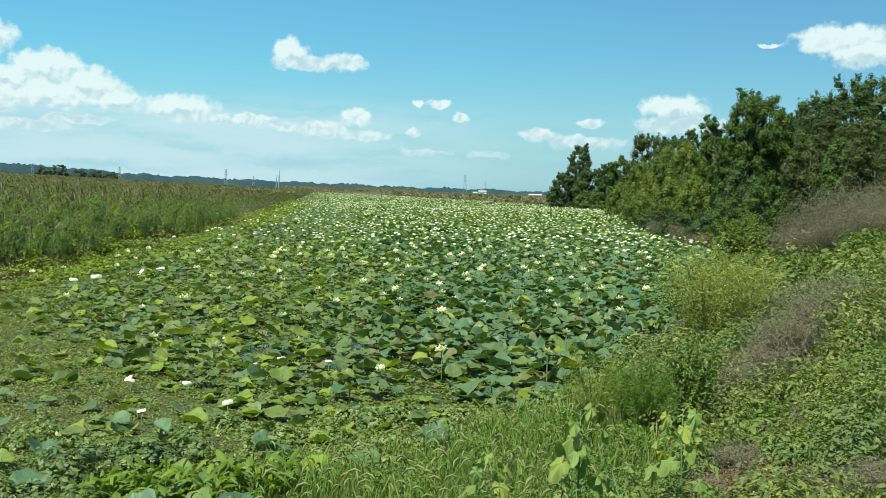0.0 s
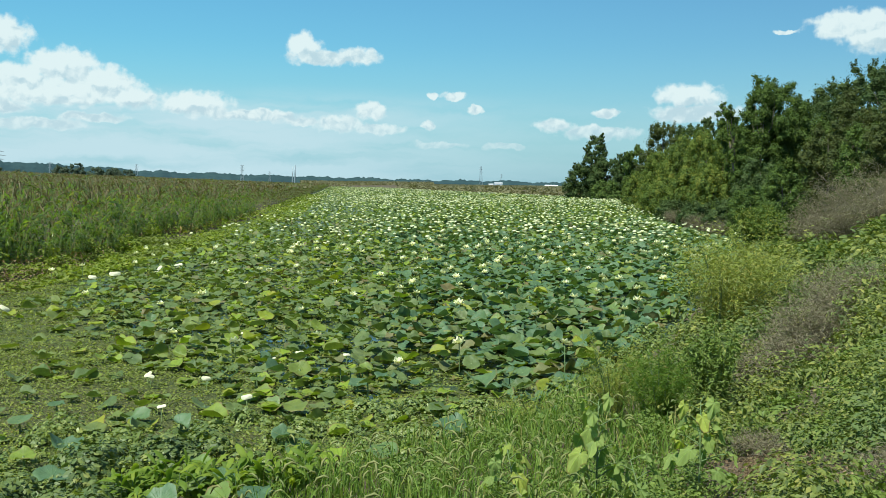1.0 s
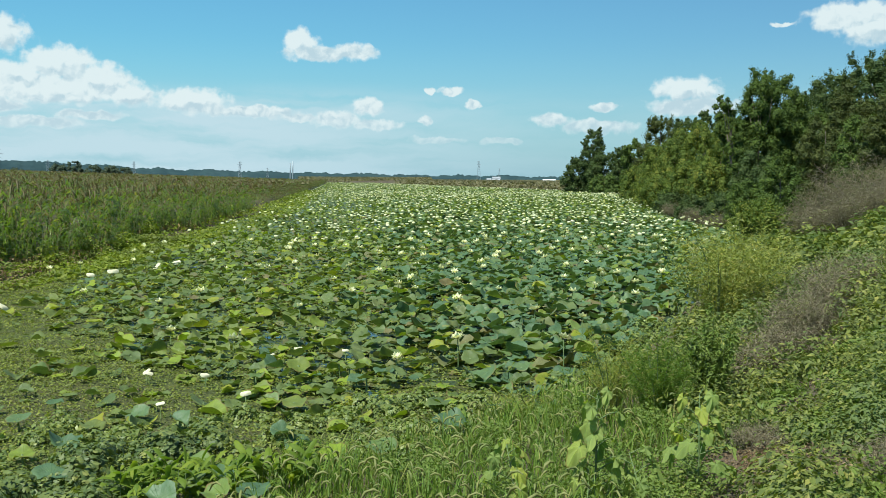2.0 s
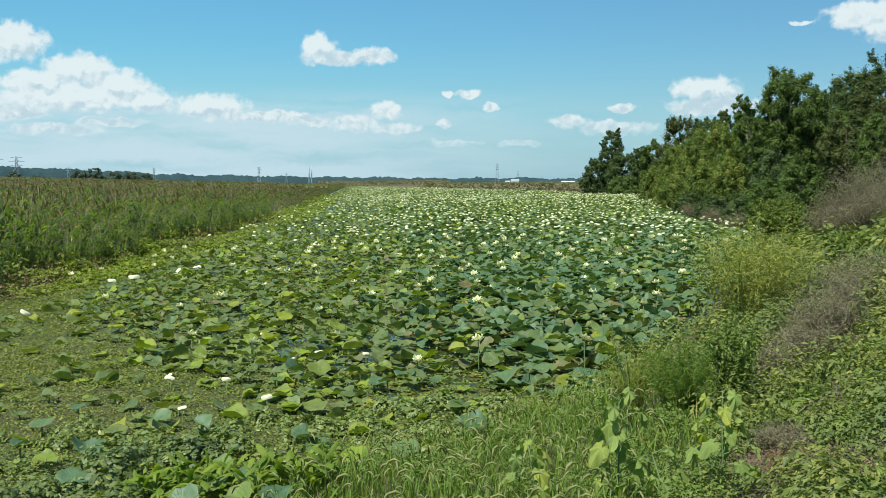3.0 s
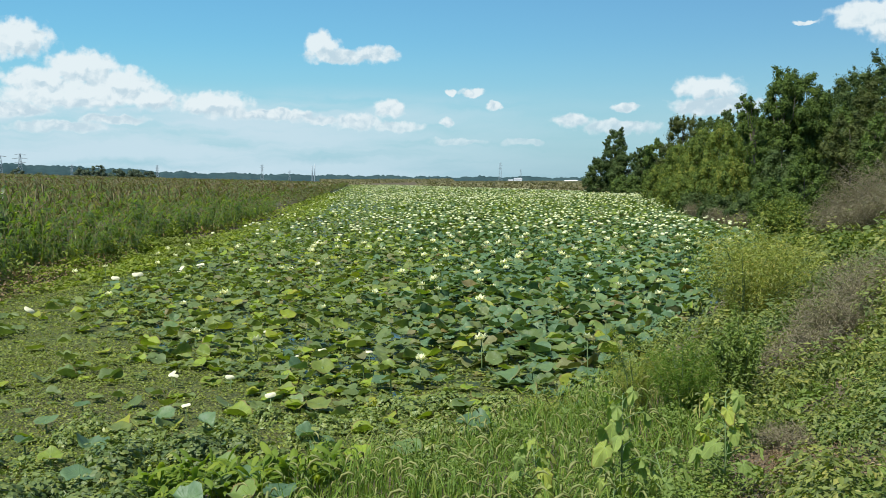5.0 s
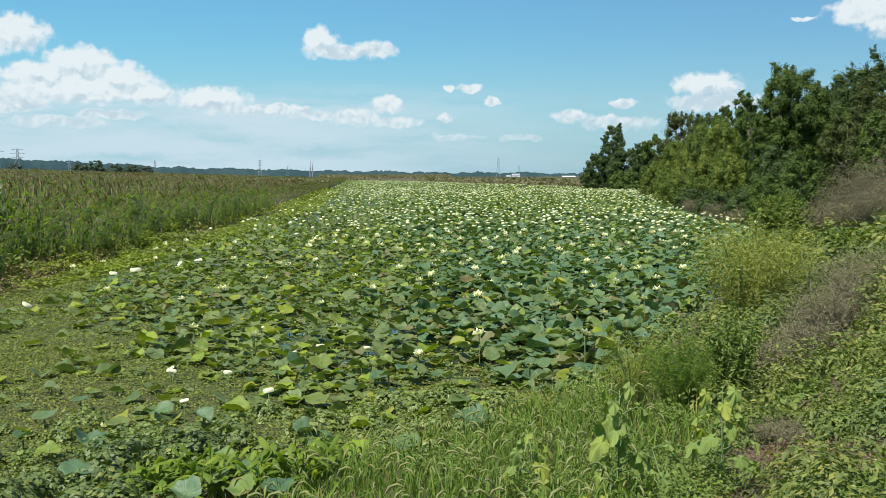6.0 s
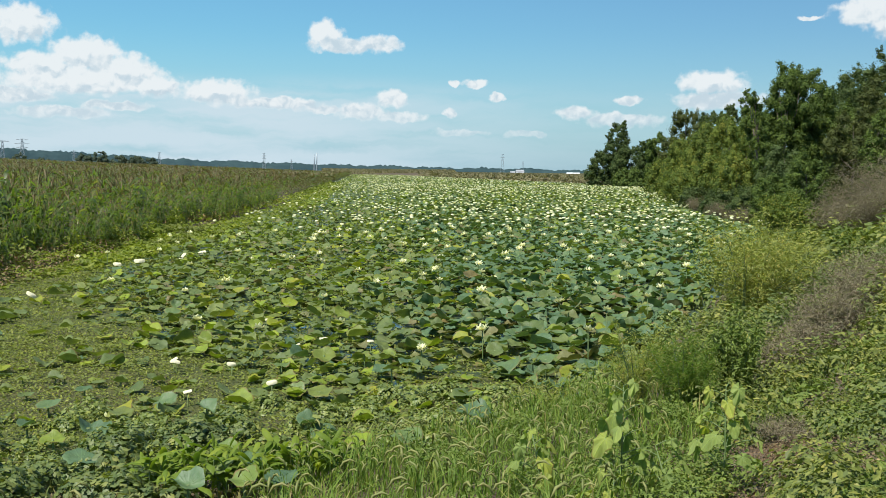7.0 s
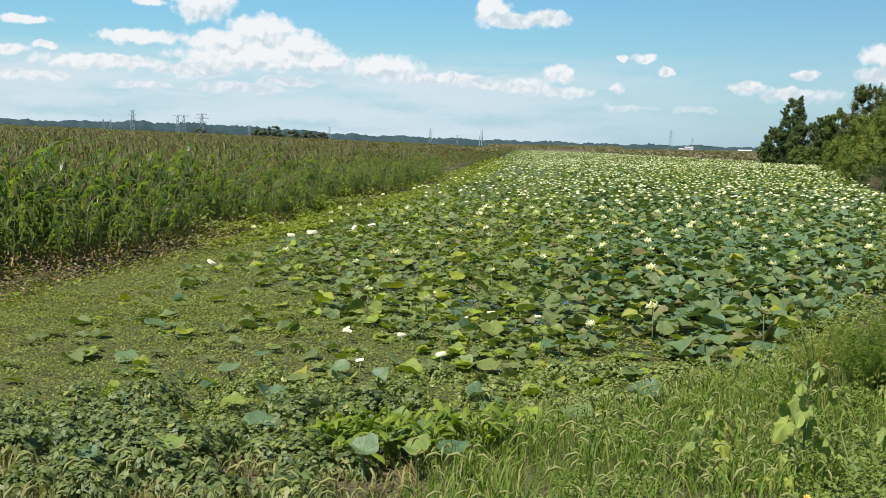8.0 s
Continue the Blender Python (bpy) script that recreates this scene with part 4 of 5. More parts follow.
def barn(azimuth, d, wd, dp, h, label):
    x, y = far_point(azimuth, d)
    thing = tagged(new("barn"), label, "barn", "far farm buildings")
    thing.matrix_basis = spot(x, y, float(ground_z(np.array([x]), np.array([y]))[0]), 0, 0, -azimuth + 8)
    f = Form()
    box(f, (-wd / 2, -dp / 2, -0.3), (wd / 2, dp / 2, h))
    wall = part("wall", mesh_of("wall", f, [WHITE], False), thing)
    g, e, rise = Form(), 0.4, h * 0.5
    g.add([(-wd / 2 - e, -dp / 2 - e, h), (wd / 2 + e, -dp / 2 - e, h), (wd / 2 + e, 0, h + rise), (-wd / 2 - e, 0, h + rise), (-wd / 2 - e, dp / 2 + e, h), (wd / 2 + e, dp / 2 + e, h)],
          [(0, 1, 2, 3), (3, 2, 5, 4), (0, 3, 4), (1, 5, 2), (0, 4, 5, 1)])
    part("roof", mesh_of("roof", g, [WHITE if wd > 12 else ROOF], False), thing)
    g = Form()
    box(g, (-1.4, -dp / 2 - 0.06, 0), (1.4, -dp / 2 + 0.05, min(3, h * 0.8)))
    part("door", mesh_of("door", g, [DARK], False), wall, "dark barn door")


barn(2.7, 1000, 9, 7, 4.2, "white gabled farm building far over the plain")
barn(2.2, 1010, 5, 5, 3.0, "small white farm shed beside the barn")
barn(6.3, 900, 13, 8, 2.4, "long low white farm shed beyond the pond")
barn(-9.4, 1300, 9, 7, 3.0, "small white house beneath the far woods")
barn(-8.6, 1300, 7, 6, 2.6, "small white house beneath the far woods")

# ---- trees ----
def leaf_form():
    f = Form()
    return f.add([(0, -0.5, 0.0), (0.32, 0, 0.1), (0, 0.55, 0.0), (-0.32, 0, 0.1)], [(0, 1, 2), (0, 2, 3)])


LEAF = leaf_form()


def lump_form():
    """A low, uneven ball, the close inner foliage of a clump."""
    f, n = Form(), 8
    v = [(0, 0, 1)] + [(math.sin(b) * math.cos(a + 0.4 * k), math.sin(b) * math.sin(a + 0.4 * k), math.cos(b)) for k, b in enumerate((0.75, 1.5, 2.3)) for a in np.linspace(0, 6.2832, n, endpoint=False)] + [(0, 0, -1)]
    v = [tuple(c * (1 + 0.13 * math.sin(5 * p[0] + 3 * p[2]) * math.cos(4 * p[1] - p[2])) for c in p) for p in v]
    faces = [(0, 1 + j, 1 + (j + 1) % n) for j in range(n)] + [(1 + 2 * n + j, 1 + 3 * n, 1 + 2 * n + (j + 1) % n) for j in range(n)]
    faces += [(1 + o * n + j, 1 + (o + 1) * n + j, 1 + (o + 1) * n + (j + 1) % n, 1 + o * n + (j + 1) % n) for o in (0, 1) for j in range(n)]
    return f.add(v, faces)


LUMP = lump_form()


def outward_turns(nrm, r):
    """Leaves that lie across a direction, with a wide scatter."""
    n = len(nrm)
    d = nrm + r.normal(0, 0.28, (n, 3))
    d[:, 2] += 0.35
    d /= np.linalg.norm(d, axis=1)[:, None]
    return turns(r.uniform(0, 6.28, n), np.arccos(np.clip(d[:, 2], -1, 1)), np.arctan2(d[:, 1], d[:, 0]))


def tree(x, y, h, spread, mat, label, seed, leaves=9000, leaf=0.24, foot=0.3, clumps=34, top=0.0, gaps=0.25, tagname="tree", category="tree", lean_to=(0, 0), sprigs=8, drape=1.0):
    """A tapered trunk, forked limbs, and a crown of leafy clumps from foot (share of the height) upwards."""
    r = np.random.default_rng(seed)
    z0 = float(ground_z(np.array([x]), np.array([y]))[0])
    thing = tagged(new(tagname), label, category)
    thing.matrix_basis = spot(x, y, z0 - 0.1)
    C, S = [], []
    for i in range(clumps):
        u = (i + r.uniform(0.2, 0.8)) / clumps
        zc = h * (foot + (0.94 - foot) * u)
        girth = spread * math.sqrt(1 - u ** 2.4) if drape > 1.35 else spread * (math.sin(math.pi * (0.16 + 0.76 * u)) ** 0.6) * (1 - top * u)
        a, q = r.uniform(0, 6.28), math.sqrt(r.uniform(0.3, 1))
        C.append((lean_to[0] * u + girth * q * math.cos(a), lean_to[1] * u + girth * q * math.sin(a), zc + r.normal(0, 0.03 * h)))
        S.append(spread * r.uniform(0.12, 0.3) * (1 - 0.3 * u))
    C, S = np.array(C), np.array(S)
    f, t = Form(), max(0.04, h * 0.011)
    mid = (lean_to[0] * 0.4 + r.normal(0, 0.1), lean_to[1] * 0.4, h * 0.4)
    tube(f, [(0, 0, 0), (mid[0] * 0.4, mid[1] * 0.4, h * 0.2), mid, (lean_to[0] * 0.9, lean_to[1] * 0.9, h * 0.85)], [t * 1.3, t, t * 0.75, t * 0.2], 8)
    part("trunk", mesh_of("trunk", f, [BARK]), thing)
    for i in r.choice(clumps, min(9, clumps), replace=False):
        g = Form()
        u = min(0.75, max(0.15, C[i][2] / h * 0.6))
        s0 = Vector((mid[0] * u / 0.4 if u < 0.4 else mid[0], mid[1] * u / 0.4 if u < 0.4 else mid[1], h * u))
        e = Vector(C[i])
        m0 = s0.lerp(e, 0.5) + Vector((r.normal(0, 0.1), r.normal(0, 0.1), -0.03 * h))
        tube(g, [s0, m0, e], [t * 0.5, t * 0.3, t * 0.1], 5)
        part("limb", mesh_of("limb", g, [BARK]), thing)
    # leaves lie on the outer face of the heaped clumps; a share of them stand out and fray the outline
    tries = leaves * 3
    idx = r.choice(clumps, tries, p=S ** 2 / (S ** 2).sum())
    d = r.normal(0, 1, (tries, 3))
    d /= np.linalg.norm(d, axis=1)[:, None]
    lump = 1 + 0.16 * np.sin(d[:, 0] * 7 + idx) * np.cos(d[:, 1] * 6 - idx) + 0.12 * np.sin(d[:, 2] * 9 + 2 * idx)
    stray = np.where(r.random(tries) < 0.4, r.uniform(0.0, 0.5, tries), r.uniform(-0.15, 0.08, tries))
    p = C[idx] + d * (S[idx] * (lump + stray))[:, None] * np.array([1, 1, 0.85 * drape])
    inside = (np.linalg.norm((p[:, None] - C[None]) / np.array([1, 1, 0.85 * drape]), axis=2) / S[None] < 0.8).any(axis=1)
    ok = np.flatnonzero(~inside)[:leaves]
    p, d, leaves = p[ok], d[ok], len(ok)
    p[:, 2] = np.maximum(p[:, 2], 0.05 + 0.1 * r.random(leaves))
    size = leaf * r.uniform(0.6, 1.3, leaves)
    hole = np.sin(p[:, 0] * 5.2 / spread + seed) * np.sin(p[:, 2] * 4.4 / spread + 2 * seed) * np.sin(p[:, 1] * 5.0 / spread)
    hole = hole + 0.35 * np.sin(p[:, 0] * 2.9 + seed) * np.sin(p[:, 2] * 2.3)
    keep = r.random(leaves) > gaps * (hole > 0.22)
    # leafy shoots that stand out of the crown
    for j in r.choice(clumps, sprigs, p=np.clip(C[:, 2], 0.01, None) ** 3 / (np.clip(C[:, 2], 0.01, None) ** 3).sum()):
        out = np.array([C[j][0] - lean_to[0] * 0.5, C[j][1], 0.0])
        out = out / (np.linalg.norm(out) + 1e-6) * r.uniform(0, 0.8) + np.array([r.normal(0, 0.2), r.normal(0, 0.2), r.uniform(0.4, 1.0)])
        u = r.uniform(0.7, 1.0 + r.uniform(0.3, 0.75), 60)[:, None]
        q = C[j] + out / np.linalg.norm(out) * S[j] * u * 1.15 + r.normal(0, 0.07 * S[j] + 0.05, (60, 3))
        p, d, keep = np.concatenate([p, q]), np.concatenate([d, r.normal(0, 1, (60, 3))]), np.concatenate([keep, np.ones(60, bool)])
        size = np.concatenate([size, leaf * r.uniform(0.5, 1.0, 60)])
    leafage = sown(LEAF, p[keep] * np.array([1, 1 / DEEP, 1]), outward_turns(d, r)[keep], size[keep])
    inner = sown(LUMP, C * np.array([1, 1 / DEEP, 1]), turns(r.uniform(0, 6.28, clumps)), np.stack([S * 0.7, S * 0.7, S * 0.62 * drape], -1))
    part("crown", fill("crown", [leafage, inner], [mat], False), thing)
    return thing


def at_view(azimuth, d):
    return d * math.sin(radians(azimuth)), d * math.cos(radians(azimuth))


# west to east along the pond's eastern bank, far to near
SPECS = [
    # azimuth, distance, height, spread, material, foot, leaves, leaf size, hang of the clumps, label
    (9.22, 168, 13.6, 2.7, TREE_DARK, 0.3, 5000, 0.36, 1.0, "tall slender dark tree at the far end of the bank"),
    (8.30, 170, 7.6, 3.2, TREE_DARK, 0.0, 5500, 0.38, 1.0, "low dark bushy tree at the bank's end"),
    (10.17, 166, 9.0, 3.6, TREE_DARK, 0.0, 6000, 0.38, 1.0, "dense dark green tree by the pond"),
    (11.16, 160, 9.4, 2.1, TREE_DARK, 0.1, 5000, 0.36, 1.3, "dark tree with a spiky top by the pond"),
    (10.0, 158, 4.2, 3.0, TREE_A, 0.0, 4500, 0.36, 1.0, "low round green bush at the water's edge"),
    (11.93, 140, 9.4, 2.2, TREE_A, 0.05, 6000, 0.34, 1.2, "green tree beside the dark ones"),
    (13.62, 118, 11.5, 3.1, TREE_OLIVE, 0.1, 11000, 0.3, 1.0, "round olive green willow rising over vines"),
    (15.23, 115, 10.2, 2.2, TREE_DARK, 0.1, 7000, 0.3, 1.2, "dark tree behind the vine-hung trees"),
    (16.36, 112, 11.0, 1.7, TREE_DARK, 0.1, 6000, 0.3, 1.3, "narrow dark tree behind the vine-hung trees"),
    (17.75, 105, 10.4, 2.2, TREE_DARK, 0.1, 7000, 0.3, 1.2, "dark tree behind the brightest vines"),
    (12.21, 108, 4.9, 2.2, VINE, 0.0, 9000, 0.25, 1.5, "low tree hung with green vines"),
    (13.46, 92, 6.6, 2.3, VINE, 0.0, 11000, 0.23, 1.7, "tree draped in columns of green vines"),
    (14.89, 84, 7.4, 2.3, VINE, 0.0, 13000, 0.21, 1.8, "tree covered in bright green vines"),
    (16.47, 74, 7.5, 2.2, VINE, 0.0, 14000, 0.19, 1.8, "tree smothered by hanging green vines"),
    (17.85, 68, 7.3, 2.1, VINE, 0.0, 13000, 0.18, 1.7, "tall mound of bright vines beside the dark tree"),
    (13.67, 80, 3.7, 1.9, VINE, 0.0, 9000, 0.19, 1.5, "low slope of vines above the lotus"),
    (15.28, 66, 4.0, 1.8, VINE, 0.0, 11000, 0.17, 1.6, "slope of tangled vines above the lotus"),
    (16.86, 58, 4.1, 1.7, VINE, 0.0, 11000, 0.16, 1.6, "heap of yellow-green vines over dead stems"),
    (14.41, 64, 2.1, 1.3, TREE_DARK, 0.0, 5000, 0.15, 1.0, "dark thicket low over the water"),
    (16.02, 54, 2.0, 1.3, TREE_DARK, 0.0, 6000, 0.14, 1.0, "dark shrubby thicket at the water's edge"),
    (17.76, 48, 2.3, 1.2, TREE_DARK, 0.0, 7000, 0.13, 1.1, "tangled green thicket beside the water"),
    (19.93, 58, 9.2, 1.75, TREE_MID, 0.3, 17000, 0.17, 1.2, "tall dark green tree with an uneven feathery top"),
    (18.9, 56, 8.0, 0.9, TREE_MID, 0.25, 8000, 0.17, 1.2, "leaning bough of the tall tree, feathery against the sky"),
    (21.17, 60, 8.9, 1.8, TREE_MID, 0.25, 15000, 0.17, 1.2, "tall green tree beside its feathery neighbour"),
    (20.3, 59, 7.2, 2.4, TREE_MID, 0.0, 12000, 0.17, 1.4, "dark ivy-grown tree beneath the tall crowns"),
    (19.76, 50, 4.2, 1.6, TREE_DARK, 0.0, 10000, 0.15, 1.2, "dark undergrowth beneath the tall tree"),
    (21.12, 47, 3.5, 1.2, TREE_MID, 0.0, 8000, 0.14, 1.1, "green undergrowth beside the path"),
    (19.12, 44, 2.9, 1.0, TREE_MID, 0.0, 8000, 0.12, 1.1, "bushy green undergrowth by the dead brush"),
    (20.3, 40, 2.2, 0.7, TREE_A, 0.0, 6000, 0.11, 1.2, "bright green bush hung with vines by the dead brush"),
    (22.64, 85, 10.6, 3.0, TREE_DARK, 0.25, 9000, 0.24, 1.0, "tall dark tree with bare limbs showing"),
    (24.36, 82, 11.7, 3.2, TREE_DARK, 0.25, 10000, 0.24, 1.0, "tall dark tree over the wood's edge"),
    (25.9, 80, 12.2, 3.2, TREE_DARK, 0.25, 10000, 0.24, 1.0, "tall dark grey-green tree at the wood's edge"),
    (22.69, 62, 6.8, 1.8, TREE_MID, 0.0, 11000, 0.18, 1.2, "deep green willow at the wood's edge"),
    (25.04, 58, 7.6, 1.8, TREE_OLIVE, 0.0, 12000, 0.18, 1.2, "olive green willow beside the path"),
    (23.67, 55, 5.4, 1.7, TREE_OLIVE, 0.0, 11000, 0.17, 1.1, "rounded olive green willow behind the dead brush"),
    (25.86, 50, 5.0, 1.5, TREE_MID, 0.0, 10000, 0.16, 1.1, "green undergrowth behind the dead brush"),
    (27.24, 78, 12.4, 2.8, TREE_DARK, 0.2, 9000, 0.24, 1.0, "tall dark tree deep in the wood"),
    (27.2, 48, 5.6, 1.6, TREE_OLIVE, 0.0, 10000, 0.16, 1.1, "brownish olive willow beside the path"),
    (29.5, 74, 13.0, 4.0, TREE_DARK, 0.1, 6000, 0.34, 1.0, "broad dark tree closing the wood's edge"),
    (31.5, 58, 9.0, 4.0, TREE_A, 0.0, 6000, 0.32, 1.0, "broad green tree closing the wood's edge"),
]
for i, (a, d, h, sp, mt, ft, nl, lf, dr, lab) in enumerate(SPECS):
    x, y = at_view(a, d)
    tree(x, y, h, sp, mt, lab, 100 + i, int(nl * (1.9 if d > 130 else 1.1)), lf * (0.86 if d > 130 else 0.78), ft, clumps=95 + (i * 7) % 24, gaps=0.5, sprigs=26 if h > 9 else 12, top=0.12 if h > 9 else 0.0, drape=dr, lean_to=(-1.5, 0) if "leaning" in lab else (0, 0))
# a clump of trees standing out of the corn
for i, (a, d, h, sp) in enumerate(((-25.6, 620, 8, 6), (-24.7, 620, 12, 5), (-23.6, 630, 8.5, 6), (-22.5, 630, 8.5, 6), (-21.7, 640, 7.5, 5), (-29.2, 800, 11, 6), (-27.9, 860, 9, 7))):
    x, y = at_view(a, d)
    tree(x, y, h * 0.85, sp, TREE_FAR, "distant tree standing out of the corn, haze in its colour", 300 + i, 3600, 0.8, 0.0, 30, gaps=0.1, sprigs=3)

# ---- plants of the near bank ----
def scatter_ground(n, x0, x1, y0, y1, keep):
    x, y = points_in(n, x0, x1, y0, y1)
    q = keep(x, y, shore(x, y))
    return x[q], y[q]


BIT = Form().add([(0, -0.5, 0.0), (0.27, 0.05, 0.08), (0, 0.55, 0.0), (-0.27, 0.05, 0.08)], [(0, 1, 2), (0, 2, 3)])


def leaf_carpet(name, x, y, z, size, lean_max, mat, label, category, form=BIT):
    n = len(x)
    me = fill(name, [sown(form, np.stack([x, y, z], -1), turns(rng.uniform(0, 6.28, n), rng.uniform(0, lean_max, n), rng.uniform(0, 6.28, n)), size)], [mat], False)
    return tagged(new(name, me), label, category, kind="stuff")


ROUND = Form().add([(0, 0, 0.0)] + [(0.42 * math.sin(a), 0.5 * math.cos(a), 0.05 * math.cos(2 * a) - 0.05) for a in np.linspace(0.35, 5.93, 6)], [(0, j, j + 1) for j in range(1, 6)])

# sheet of duckweed and algae in the shallows, coloured dark for shade under leaves
gx, gy = np.meshgrid(np.arange(-15, 4, 0.13), np.arange(4.4, 30, 0.13))
gx, gy = gx + rng.normal(0, 0.03, gx.shape), gy + rng.normal(0, 0.03, gy.shape)
gs = shore(gx, gy)
keep = ((gs < 0.35) & (1 - open_water(gx, gy) + 0.4 * waves(gx, gy, 0.7, 4.0) + 0.25 * waves(gx, gy, 0.25, 1.0) > 0.42))[:-1, :-1]
ci = np.arange(gx.size).reshape(gx.shape)
gl = np.stack([ci[:-1, :-1], ci[:-1, 1:], ci[1:, 1:], ci[1:, :-1]], -1)[keep]
gv = np.stack([gx, gy, np.maximum(0.014, ground_z(gx, gy) + 0.01) + rng.random(gx.shape) * 0.01], -1).reshape(-1, 3)
tagged(new("duckweed", fill("duckweed", [(deepened(gv), gl.ravel(), np.full(len(gl), 4), np.zeros(len(gl), int), np.zeros((len(gv), 2)))], [DUCKWEED_SHADED])), "olive sheet of duckweed and algae, darkened as if shaded", "water weed", kind="stuff")

# floating weed mat in the shallows
x, y = scatter_ground(125000, -13, 4, 4.5, 13, lambda x, y, s: (s < 0.3) & (rng.random(len(x)) < 0.92 - 0.9 * open_water(x, y)) & (waves(x, y, 0.8) > -0.75))
x2, y2 = scatter_ground(105000, -15, -2, 11, 45, lambda x, y, s: (s < 0.3) & (rng.random(len(x)) < np.clip(1 - open_water(x, y) + 0.6 * smooth(s, -2.5, -0.5), 0, 1)))
x3, y3 = scatter_ground(60000, -10, 4, 10, 24, lambda x, y, s: (s < -0.1) & (waves(x, y, 1.2, 3.0) > -0.35))
x, y = np.concatenate([x, x2, x3]), np.concatenate([y, y2, y3])
heap = 0.03 + np.maximum(0, waves(x, y, 0.7, 1.0)) * 0.1 + np.maximum(0, waves(x, y, 0.22, 5.0)) * 0.06 + 0.1 * smooth(-y, -9.5, -7.5)
leaf_carpet("floating_weed", x, y, 0.02 + heap * rng.random(len(x)) ** 0.6, rng.uniform(0.024, 0.05, len(x)) * (1 + 0.045 * np.maximum(y - 9, 0)), 0.9, MAT,
            "mat of small green and brownish floating weed leaves", "water weed")

# bright low weeds between the corn and the water
x, y = scatter_ground(260000, -42, -9, 6, 180, lambda x, y, s: (s > -0.9 - 1.7 * smooth(y, 18, 34) - (0.5 + 0.3 * smooth(y, 18, 34)) * waves(x, y, 2.0)) & (s < 0.7) & (x < -0.1 * y - 5.5) & (rng.random(len(x)) < 0.12 + 0.88 * smooth(y, 14, 30)) & (rng.random(len(x)) < np.clip(30 / y, 0.2, 1)))
x2, y2 = scatter_ground(110000, -16, -9, 6, 36, lambda x, y, s: (s > -0.9 - 1.7 * smooth(y, 18, 34) - (0.5 + 0.3 * smooth(y, 18, 34)) * waves(x, y, 2.0)) & (s < 0.7) & (x < -0.1 * y - 5.5) & (rng.random(len(x)) < 0.12 + 0.88 * smooth(y, 14, 30)))
x, y = np.concatenate([x, x2]), np.concatenate([y, y2])
leaf_carpet("field_edge_weeds", x, y, np.maximum(ground_z(x, y), 0) + (0.1 + 0.3 * np.maximum(0, waves(x, y, 0.9, 3.0))) * (1 + 1.4 * smooth(shore(x, y), -0.3, 0.5)) * rng.random(len(x)), rng.uniform(0.06, 0.14, len(x)) * (1 + 0.03 * np.maximum(y - 12, 0)), 1.0, EDGE_WEED,
            "bright green low weeds along the corn's edge", "weeds")

# dead leaves and trash along the foot of the corn
x, y = scatter_ground(70000, -15, -8.6, 5, 34, lambda x, y, s: (s > -0.6 - 0.4 * waves(x, y, 1.3)) & (s < 1.6) & (x < -0.1 * y - 8.2) & (rng.random(len(x)) < smooth(-y, -32, -14)))
leaf_carpet("corn_litter", x, y, np.maximum(ground_z(x, y), 0.02) + 0.4 * rng.random(len(x)) ** 2, rng.uniform(0.03, 0.1, len(x)), 1.2, LITTER, "brown dead leaves along the foot of the corn", "litter")

# leafy weeds at the foot of the bank on the west
def broad_here(x, y):
    """Where the broad-leaved plants stand."""
    return np.hypot((x - BROAD[0]) / 0.8, (y - BROAD[1] - 0.2 * (x - BROAD[0])) / 0.33) < 1


BROAD = (-1.95, 6.55)
# vines over the eastern bank
def vine_heaps(name, n, box_of, r0, r1, leaf, mat, label, seed, keep, per=260, form=BIT, rise=(0.45, 0.95), category="vines"):
    """Low domes of leaves lying over the ground, each with its leaves turned outwards, with dark gaps between."""
    r = np.random.default_rng(seed)
    x, y = r.uniform(box_of[0], box_of[1], n), r.uniform(box_of[2], box_of[3], n)
    q = keep(x, y, shore(x, y))
    x, y = x[q], y[q]
    rad = r.uniform(r0, r1, len(x)) * r.uniform(0.7, 1.3, len(x))
    tall = r.uniform(rise[0], rise[1], len(x))
    count = (per * (rad / r1) ** 2 + 20).astype(int)
    k = np.repeat(np.arange(len(x)), count)
    d = r.normal(0, 1, (len(k), 3))
    d[:, 2] = np.abs(d[:, 2]) * 0.9 + 0.05
    d /= np.linalg.norm(d, axis=1)[:, None]
    lump = 1 + 0.22 * np.sin(d[:, 0] * 6 + k) * np.cos(d[:, 1] * 5 - 2 * k) + r.normal(0, 0.09, len(k))
    px = x[k] + d[:, 0] * rad[k] * lump
    py = y[k] + d[:, 1] * rad[k] * lump / DEEP
    pz = np.maximum(ground_z(px, py), 0.0) + d[:, 2] * rad[k] * tall[k] * lump
    size = leaf * r.uniform(0.55, 1.3, len(k)) * np.where(r.random(len(k)) < 0.12, 1.5, 1.0)
    crown = sown(form, np.stack([px, py, pz], -1), outward_turns(d, r), size)
    return tagged(new(name, fill(name, [crown], [mat], False)), label, category, kind="stuff")


def bare_patch(x, y):
    """Where the bank shows only brown litter."""
    return (np.hypot((x - 2.42) / 0.5, (y - 6.15) / 1.0) < 1 + 0.35 * waves(x, y, 0.5)) | (np.hypot((x - 2.9) / 0.35, (y - 5.3) / 0.45) < 1)


def bank_side(x, y, s):
    u = np.clip(((x - 3.5) * 2.4 + (y - 9.5) * 2.8) / 13.6, 0, 1)
    mound = np.hypot(x - 3.5 - 2.4 * u, y - 9.5 - 2.8 * u) < 0.34
    return (s > 0.4) & (x > 1.35 + 0.12 * y) & ~mound & ~bare_patch(x, y)


